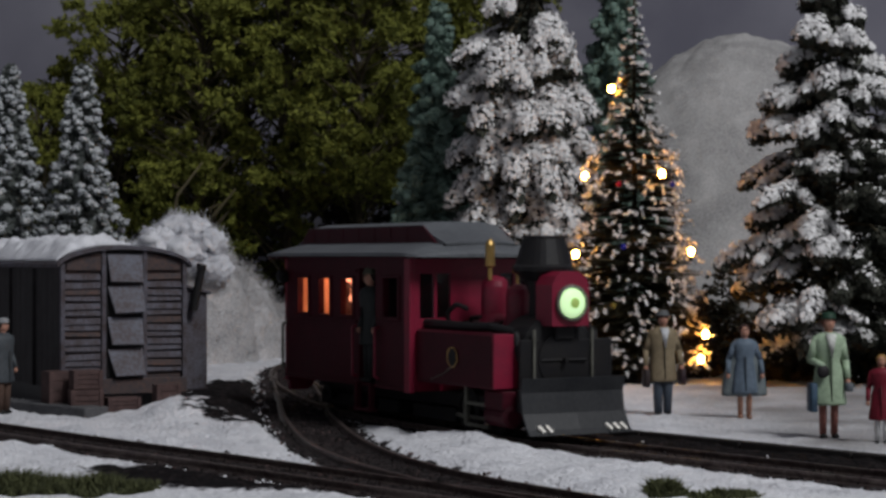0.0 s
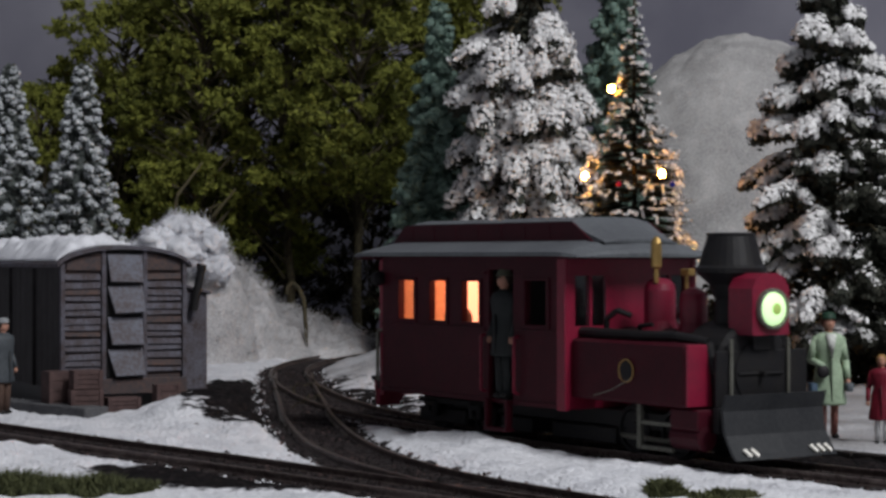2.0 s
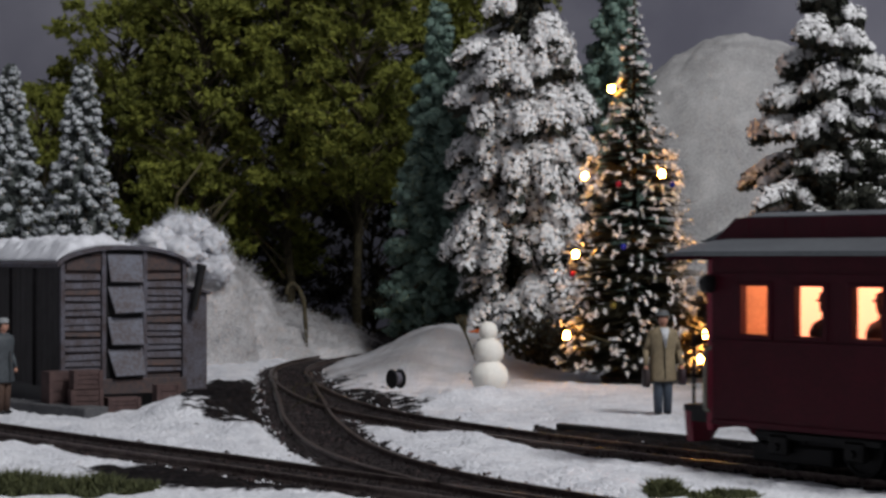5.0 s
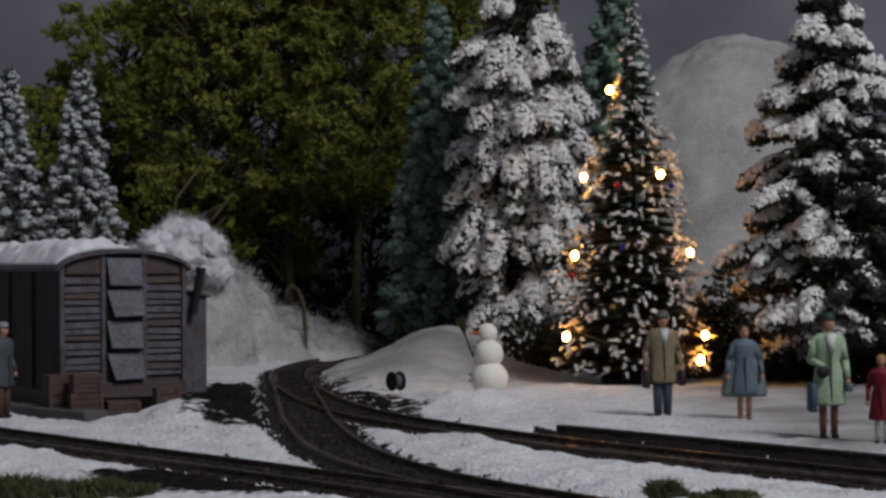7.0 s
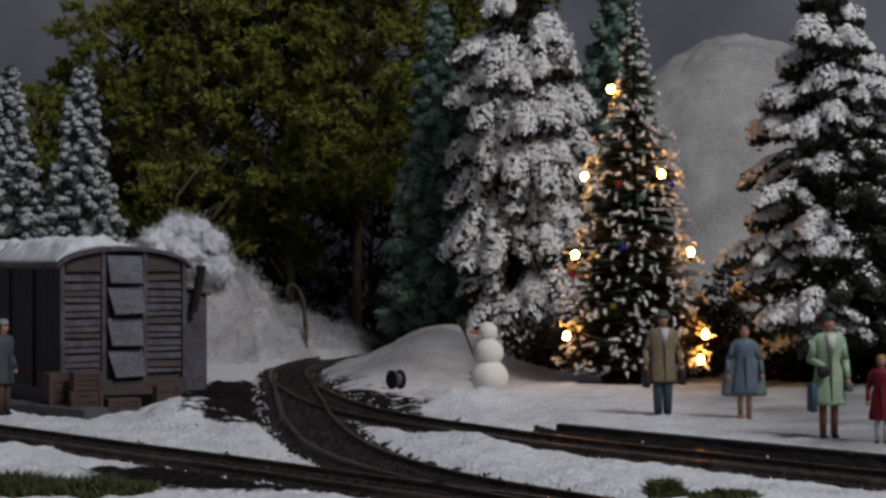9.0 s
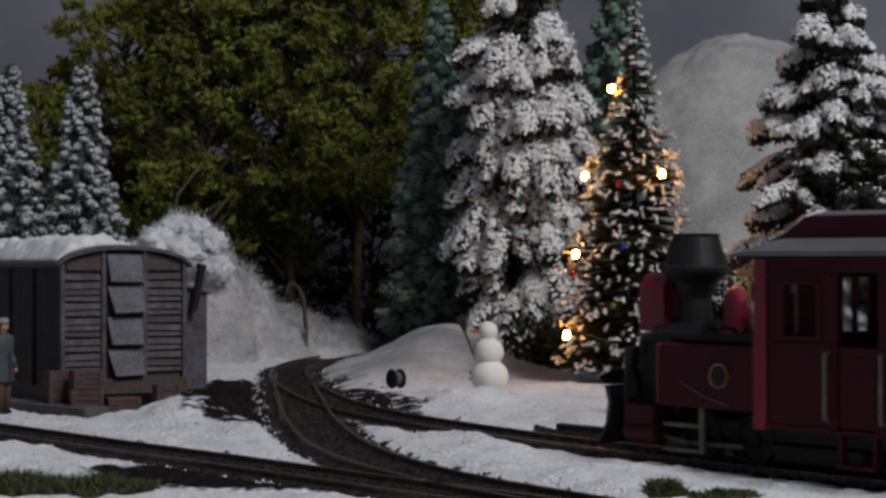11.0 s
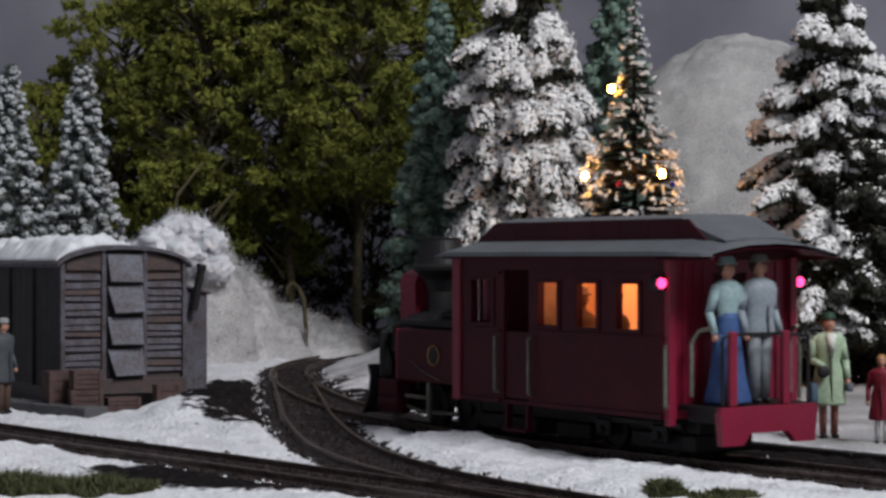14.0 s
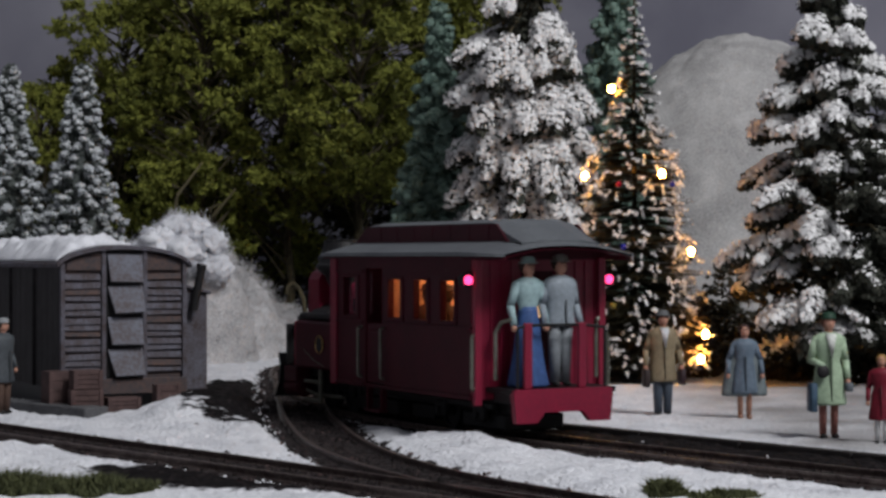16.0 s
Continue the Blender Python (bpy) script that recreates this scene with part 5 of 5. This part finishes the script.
def snowman(x, y, z):
    t = thing("snowman", "white snowman with carrot nose and black buttons", "snowman", x, y, z, -25)
    bm = bmesh.new()
    ball(bm, (0, 0, 6.4), 7.3, 7.3, 7.0, 3, 0.05)
    part("lower_ball", bm, WHITE_PLASTER, t, smooth=True)
    bm = bmesh.new()
    ball(bm, (-0.3, 0, 16.0), 5.9, 5.9, 5.7, 3, 0.05)
    part("middle_ball", bm, WHITE_PLASTER, t, smooth=True)
    bm = bmesh.new()
    ball(bm, (-0.6, 0, 24.0), 3.8, 3.8, 3.8, 3, 0.04)
    head = part("head", bm, WHITE_PLASTER, t, smooth=True)
    bm = bmesh.new()
    rod(bm, (-3.4, -2.0, 24), (-7.4, -3.4, 23.6), 1.0, 0.15, 10)
    part("carrot_nose", bm, CARROT, head, "orange carrot nose")
    for dy, dz in ((-2.9, 25.6), (-0.6, 26.0)):
        bm = bmesh.new()
        ball(bm, (-3.4, dy, dz), 0.55, sub=1)
        part("eye", bm, BLACK, head)
    for k in range(6):
        bm = bmesh.new()
        zz = 20.4 - k * 2.4 - (3 if k > 3 else 0)
        rr = math.sqrt(max(1.0, (5.9 ** 2 if k < 4 else 7.3 ** 2) - (zz - (16.0 if k < 4 else 6.4)) ** 2))
        ball(bm, (-0.3 - rr * 0.94, -rr * 0.34, zz), 0.55, sub=1)
        part("button", bm, BLACK, t)
    bm = bmesh.new()
    bent(bm, [(-5.6, -2.2, 14.5), (-7.5, -3.0, 20), (-9.5, -3.4, 25)], 0.5, 0.4)
    arm = part("broom", bm, BARK, t, "dark twig broom")
    bm = bmesh.new()
    rng = random.Random(4)
    for k in range(30):
        rod(bm, (-8.4, -3.2, 22), (-10.5 + rng.uniform(-2.2, 2.2), -3.6 + rng.uniform(-1.5, 1.5), 29 + rng.uniform(-1, 1.5)), 0.25, 0.12, 4)
    part("broom_head", bm, BARK, arm)
    return t


def cable_drum(x, y, z):
    t = thing("cable_drum", "small dark cable drum lying in the snow", "cable drum", x, y, z, 35)
    for s in (-1, 1):
        bm = bmesh.new()
        lathe(bm, [(1.2, -0.5), (3.2, -0.5), (3.9, -0.3), (3.9, 0.4), (3.2, 0.5), (1.2, 0.3)], (s * 2.0, 0, 3.6), "x", 20)
        part("flange", bm, BLACK, t)
    bm = bmesh.new()
    rod(bm, (-1.9, 0, 3.6), (1.9, 0, 3.6), 2.7, 2.7, 16)
    part("drum", bm, PLANK, t)


def grass_patch(x, y, rx, ry, n, seed, tall=6.0):
    rng = np.random.default_rng(seed)
    v, f = [], []
    for i in range(n):
        k, q = rng.uniform(0, 2 * math.pi), math.sqrt(rng.random())
        px, py = x + rx * q * math.cos(k), y + ry * q * math.sin(k)
        z = ground_at(px, py)[0] - 0.3
        h = tall * rng.uniform(0.4, 1.0) * (1.1 - 0.6 * q)
        a = rng.uniform(0, 2 * math.pi)
        lean = rng.normal(size=2) * h * 0.6
        w = 0.5
        b = len(v)
        v += [(px - w * math.cos(a), py - w * math.sin(a), z), (px + w * math.cos(a), py + w * math.sin(a), z), (px + lean[0], py + lean[1], z + h)]
        f.append((b, b + 1, b + 2))
    ob = raw_part("grass", v, f, GRASS, None)
    tagged(ob, "dull olive static grass tufts poking from snow", "grass", kind="stuff")


# ---- put it together ----
build_ground()
sky_backdrop()
snow_hill("grey-white cotton snow mountain before the sky", 200, 1290, [(0, 0, 134, 110, 204)], 2.6)
drift = snow_hill("white cotton snow drift behind the van", -132, 1000, [(-22, 10, 42, 40, 58), (4, 10, 30, 34, 66), (12, 45, 34, 36, 50), (25, 80, 44, 52, 27), (45, 105, 48, 60, 15)], 5.0, DRIFT)
rng_cotton = np.random.default_rng(8)
places = np.array([v.co / MM for v in drift.data.vertices if v.co.z > 0.004])
places = places[rng_cotton.integers(0, len(places), 24000)] + rng_cotton.normal(size=(24000, 3)) * 1.5
cotton_fibres("cotton_fibres", places, np.tile((0.2, -0.6, 0.75), (24000, 1)), 1.3, 7.0, 0.14, DRIFT, drift, "thin wisps of teased cotton", 1)
for px, pz, pr in ((-14, 62, 11), (-5, 70, 9), (4, 68, 10), (13, 62, 9), (-22, 54, 10), (8, 56, 11), (16, 50, 9), (-1, 58, 12), (-32, 56, 7)):
    py = -14 + rng_cotton.uniform(-4, 4)
    bm = bmesh.new()
    ball(bm, (px, py, pz), pr * 0.92, pr * 0.92, pr * 0.8, 4, 0.3)
    for v in bm.verts:
        v.co += Vector((noise.noise(v.co / 3), noise.noise(v.co / 3 + Vector((9, 0, 0))), noise.noise(v.co / 3 + Vector((0, 9, 0))))) * 2.0
    tuft = part("cotton_tuft", bm, SNOW, drift, "bright white cotton tuft", smooth=True)
    way = rng_cotton.normal(size=(1000, 3))
    way /= np.linalg.norm(way, axis=1)[:, None]
    cotton_fibres("cotton_fibres", way * pr * 0.84 + (px, py, pz), way, 0.8, 4.0, 0.12, SNOW, tuft, "", int(pr * 10 + pz))
for key, words in (("main", "dark rusty narrow gauge track in cinders"), ("branch", "diverging dark narrow gauge track"), ("front", "dark siding track with rusty rails")):
    railway("track_" + key, LINES[key], words)

bm = bmesh.new()
edge = spline([(38, 612), (45.4, 603), (118.7, 515), (300, 297)], 40.0)
for a, b in zip(edge, edge[1:]):
    d = (b - a).normalized()
    box(bm, 0, (b - a).length - 0.4, -3.0, 0.0, -1.0, 4.4, 0.3, turn=Matrix.Translation(a) @ Matrix.Rotation(math.atan2(d.y, d.x), 4, "Z"))
single("platform_edge", bm, TIMBER_EDGE, "dark timber edging of the snowy platform", "platform edge", kind="structure")
bm = bmesh.new()
box(bm, -62, 0, -5, 5, -1, 6.0, 0.4)
single("loading_kerb", bm, CONCRETE, "weathered grey stone kerb before the van", "kerb", -118, 655, 0, -44, kind="structure")

TRAIN = railcar()
goods_van(-115, 692, 28)
crate(-124.5, 668, 3.2, 20, 11.5, 9, 8.2)
crate(-124.5, 668.5, 11.5, 24, 10.5, 9, 6.5)
crate(-136, 676, 3.2, 32, 9, 9, 14)
crate(-97.5, 676, 3.0, 28, 9, 6, 9.5)
crate(-112.5, 672, 2.8, 26, 12, 8, 5.5)
snowman(18, 745, 4.6)
cable_drum(-19, 775, 4.5)

figurine("man in a long tan coat and grey hat with two cases", 73, 638, 4.4, 8, 35.0, (0.24, 0.19, 0.12), (0.06, 0.075, 0.10), (0.10, 0.105, 0.11), bags=[(-1, (0.03, 0.02, 0.02), 16), (1, (0.03, 0.015, 0.02), 14)], collar=(0.6, 0.62, 0.65), arms_out=2)
figurine("girl in a blue dress and open grey cape", 98.3, 626, 4.4, 0, 31.0, (0.12, 0.16, 0.21), (0.42, 0.22, 0.15), (0.05, 0.025, 0.02), skirt=True, cape=(0.16, 0.19, 0.20), arms_out=2.5, hair=(0.05, 0.025, 0.02), shoes=(0.35, 0.2, 0.14))
figurine("woman in a pale green coat with a green hat", 112, 558, 4.4, 5, 36.5, (0.36, 0.47, 0.33), (0.30, 0.12, 0.10), (0.012, 0.045, 0.025), skirt=True, brim=False, held=-1, bags=[(-1, (0.05, 0.09, 0.14), 22), (1, (0.12, 0.14, 0.16), 6)], hair=(0.12, 0.05, 0.03), collar=(0.7, 0.72, 0.68))
figurine("child in a dark red coat and white stockings", 123.5, 541, 4.4, -15, 25.5, (0.17, 0.008, 0.022), (0.75, 0.75, 0.75), (0.35, 0.2, 0.06), skirt=True, hair=(0.35, 0.2, 0.06))
figurine("workman in dark overalls and grey cap by the van", -152, 664, 3.0, 60, 33.0, (0.07, 0.08, 0.09), (0.10, 0.06, 0.045), (0.25, 0.26, 0.27), bags=[], brim=False)
# riders fixed to the car
def passenger(x, y, coat):
    """A seated cast rider, head and body in one mesh."""
    bm = bmesh.new()
    lathe(bm, [(4.4, 0), (4.8, 2), (4.0, 7), (4.4, 11), (3.4, 13), (1.3, 14.2), (1.2, 15.2)], (0, 0, 0), "z", 14)
    ball(bm, (0, 0, 17.2), 1.9, 2.0, 2.4, 2)
    lathe(bm, [(2.7, 18.3), (2.6, 18.8), (2.0, 19.0), (1.8, 20.4), (0.6, 20.8)], (0, 0, 0), "z", 12)
    me = mesh_of("figurine", bm, paint("rider", coat), True)
    ob = new("figurine", me)
    ob.parent = TRAIN
    ob.matrix_basis = pose(x * MM, y * MM, 28 * MM)
    tagged(ob, "small dark seated rider behind the window")


for px, py, coat in ((29.5, -14, (0.06, 0.03, 0.025)), (43.5, -10, (0.09, 0.05, 0.04)), (12, 13, (0.1, 0.06, 0.04)), (31, 14, (0.07, 0.05, 0.04)), (48, 12, (0.12, 0.07, 0.05))):
    passenger(px, py, coat)
figurine("grey uniformed figurine on the platform", -9.0, -2.2, 18.9, -90, 38.8, (0.26, 0.30, 0.34), (0.20, 0.22, 0.24), (0.22, 0.22, 0.2), parent=TRAIN, arms_out=1, hem=46)
figurine("figurine in a pale blouse and blue skirt on the platform", -8.5, 8.6, 18.9, -90, 38.2, (0.30, 0.42, 0.44), (0.05, 0.10, 0.24), (0.30, 0.42, 0.40), parent=TRAIN, gown=(0.045, 0.095, 0.25))
figurine("dark uniformed driver standing in the cab doorway", 64.8, -22.0, 16.4, 0, 37.0, (0.018, 0.022, 0.023), (0.014, 0.017, 0.018), (0.10, 0.105, 0.075), parent=TRAIN, collar=None)

FIR = [(0.05, 36), (0.15, 43), (0.32, 46), (0.62, 42), (0.71, 36), (0.79, 29), (1.0, 3)]
SLIM = [(0.12, 40), (0.18, 46), (0.33, 48), (0.52, 40), (0.72, 33), (0.84, 26), (0.92, 17), (1.0, 5)]
CONE = [(0.0, 32), (0.25, 25), (0.5, 17), (0.75, 9.5), (0.93, 5.5), (1.0, 2.5)]
snowy_fir("tall fir heavily flocked with white snow", 43, 1005, 3, 240, FIR, 11, 8.0, 0.80, 74, 0.95, 0.7, 900)
snowy_fir("wide snowy fir with warm light on one side", 161, 800, 3, 176, SLIM, 12, 6.2, 0.7, 50, 0.8, 0.28, 900, 0.05, 1.0)
for k, x in ((13, -169), (14, -203)):
    flocked_conifer("small frosted spruce behind the van", x, 900, 18, 128, CONE, k, 2.7, 0.78, 260, 0.75, per=110, name="frosted_spruce", lobes=3, coat=FROST, needle=GREY_NEEDLE)
for k, x, y, h in ((15, -3, 1075, 196), (16, 98, 1090, 245)):
    flocked_conifer("dull blue-green spruce without snow", x, y, 2, h, [(0.1, 30), (0.4, 25), (0.7, 16), (1.0, 2)], k, 4.6, 0.0, 120, 1.3, BLUE_NEEDLE, 200, "blue_spruce")
christmas_tree(83, 833, 4, 172)
# added dark shrubs fill the gaps where shade lies under the trees
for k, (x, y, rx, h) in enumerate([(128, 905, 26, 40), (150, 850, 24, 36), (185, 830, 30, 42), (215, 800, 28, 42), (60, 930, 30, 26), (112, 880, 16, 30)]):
    shade_filler(x, y, 3.5, rx, rx * 0.7, h, 20 + k)
for i, (x, y, h, r, low) in enumerate([(-250, 1190, 160, 34, 30), (-192, 1310, 240, 52, 40), (-205, 1230, 222, 46, 30), (-150, 1195, 240, 46, 55), (-100, 1215, 255, 44, 70), (-52, 1180, 262, 44, 95), (-10, 1260, 265, 46, 105), (-130, 1300, 265, 50, 40), (35, 1300, 265, 46, 40), (-60, 1310, 262, 48, 90)]):
    tree = leafy_tree("dark olive broad-leaved tree of the wood", x, y, 2, h, r, low, 40 + i)
    if i == 3:
        for pts in ([(0, 0, 48), (-14, -36, 66), (-9, -47, 92), (6, -46, 112)], [(0, 0, 55), (12, -40, 80), (26, -48, 96)]):
            bm = bmesh.new()
            bent(bm, pts, 1.7, 0.6, 6)
            part("bare_limb", bm, TWIG, tree, "pale bare limb")
bm = bmesh.new()
bent(bm, [(0, 0, -1), (0, 0, 16), (-1, 0, 31), (-3.5, 0, 38), (-7, 0, 41), (-10, 0, 39), (-10.5, 0, 35)], 1.3, 0.9, 8)
single("bent_stick", bm, BARK, "grey stick with a hooked top", "stick", -75, 1050, 2)
# added bushes close the wood's back, near-black to stand for its shade
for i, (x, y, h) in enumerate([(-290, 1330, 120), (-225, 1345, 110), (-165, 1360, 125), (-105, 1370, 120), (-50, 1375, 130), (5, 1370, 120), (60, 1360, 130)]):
    leafy_tree("added near-black bush standing for the shade in the wood", x, y, 2, h, 46, 4, 70 + i, 70, 10, 16, BRISTLE)
grass_patch(-100, 446, 14, 10, 3600, 1, 7)
grass_patch(-82, 447, 16, 9, 3200, 4, 5)
grass_patch(-120, 452, 12, 8, 1500, 5, 6)
grass_patch(51, 441, 4.5, 5, 1200, 2, 4.2)
grass_patch(64, 439, 9, 4, 800, 3, 2.8)
scatter("snow_crumbs", "loose white snow crumbs along the tracks", SNOW, 12.5, 19, 1400, 0.45, 1, 0.2)
scatter("cinders", "loose dark cinders between and beside the rails", GRIT, 0, 15.5, 11000, 0.8, 2, 0.3)
scatter("cinders", "loose brown ballast grains beside the rails", CRATE, 1, 18, 1600, 0.6, 3, 0.35)
rng_twig = random.Random(6)
for k in range(9):
    x0, y0 = -66 + rng_twig.uniform(-8, 22), 745 + rng_twig.uniform(-50, 60)
    z0 = ground_at(x0, y0)[0]
    dx, dy = rng_twig.uniform(-9, 9), rng_twig.uniform(-16, 8)
    bm = bmesh.new()
    bent(bm, [(0, 0, -0.3), (dx * 0.4, dy * 0.4, 2.5 + rng_twig.uniform(0, 2)), (dx, dy, 2 + rng_twig.uniform(0, 2))], 0.25, 0.12, 5)
    single("dry_twig", bm, BARK, "thin dry bent twig by the turnout", "twig", x0, y0, z0, group="twigs by the turnout")

# ---- what moves ----
def cubic(ts, vs):
    return np.polyfit(ts, vs, 3)


FIRST = [(0.0, -36.6, 697.5, -61.4), (0.5, -29.2, 679.0, -60.1), (1.0, -20.1, 660.5, -59.0), (1.5, -11.6, 642.2, -57.3), (2.0, -0.6, 623.3, -56.4), (2.5, 7.9, 607.2, -54.5), (3.0, 19.6, 589.4, -53.8), (3.5, 33.3, 570.1, -53.3), (4.0, 51.3, 544.3, -51.8), (4.2, 59.1, 535.8, -51.5)]
SECOND = [(11.5, 141.6, 434.1, 129.8), (12.0, 127.5, 448.3, 128.8), (12.5, 115.1, 465.5, 128.0), (13.0, 101.6, 480.0, 126.8), (13.5, 88.9, 494.5, 125.5), (14.0, 75.8, 509.9, 123.9), (14.5, 63.8, 525.2, 122.3), (15.0, 51.3, 542.2, 120.9), (15.5, 40.1, 558.9, 119.9), (16.0, 28.4, 575.9, 118.3)]


def motions():
    rows = []
    t1 = [r[0] for r in FIRST]
    fits = [cubic(t1, [r[k] for r in FIRST]) for k in (1, 2, 3)]
    for i in range(18):
        t = i * 0.25
        if t <= 4.25:
            x, y, a = [float(np.polyval(f, t)) for f in fits]
            rows.append((t, x + 4 * math.cos(radians(a)), y + 4 * math.sin(radians(a)), a))
    t, x, y, a = rows[-1]
    # out of sight: on along the line, round a loop, and back
    for k, (tt, xx, yy, aa) in enumerate([(5.0, 86, 500, -51.2), (5.75, 112, 467, -51), (6.5, 142, 430, -51), (7.0, 185, 380, -60), (7.5, 235, 350, -95), (8.0, 290, 330, -140), (8.5, 300, 310, -185), (9.0, 265, 325, -220), (9.3, 240, 340, -230.4), (10.0, 202, 368, -230.4), (10.75, 166, 405, -230.3)]):
        rows.append((tt, xx, yy, aa))
    t2 = [r[0] for r in SECOND]
    fits = [cubic(t2, [r[k] for r in SECOND]) for k in (1, 2, 3)]
    for i in range(19):
        t = 11.5 + i * 0.25
        x, y, a = [float(np.polyval(f, t)) for f in fits]
        rows.append((t, x, y, a - 360))
    walk(TRAIN, [(t, pose(x * MM, y * MM, 0, 0, 0, a)) for t, x, y, a in rows])
    # the wheels roll with the way gone
    dense = []
    for (ta, xa, ya, aa), (tb, xb, yb, ab) in zip(rows, rows[1:]):
        n = max(1, math.ceil(math.hypot(xb - xa, yb - ya) / 7.0))
        for k in range(n):
            q = k / n
            dense.append((ta + (tb - ta) * q, xa + (xb - xa) * q, ya + (yb - ya) * q))
    dense.append(rows[-1][:3])
    for ws, u, r in WHEELS:
        gone, out = 0.0, []
        for k, (t, x, y) in enumerate(dense):
            if k:
                gone += math.hypot(x - dense[k - 1][1], y - dense[k - 1][2])
            out.append((t, pose(u * MM, 0, (GAUGE_Z + r) * MM, 0, math.degrees(gone / r), 0)))
        walk(ws, out)


motions()
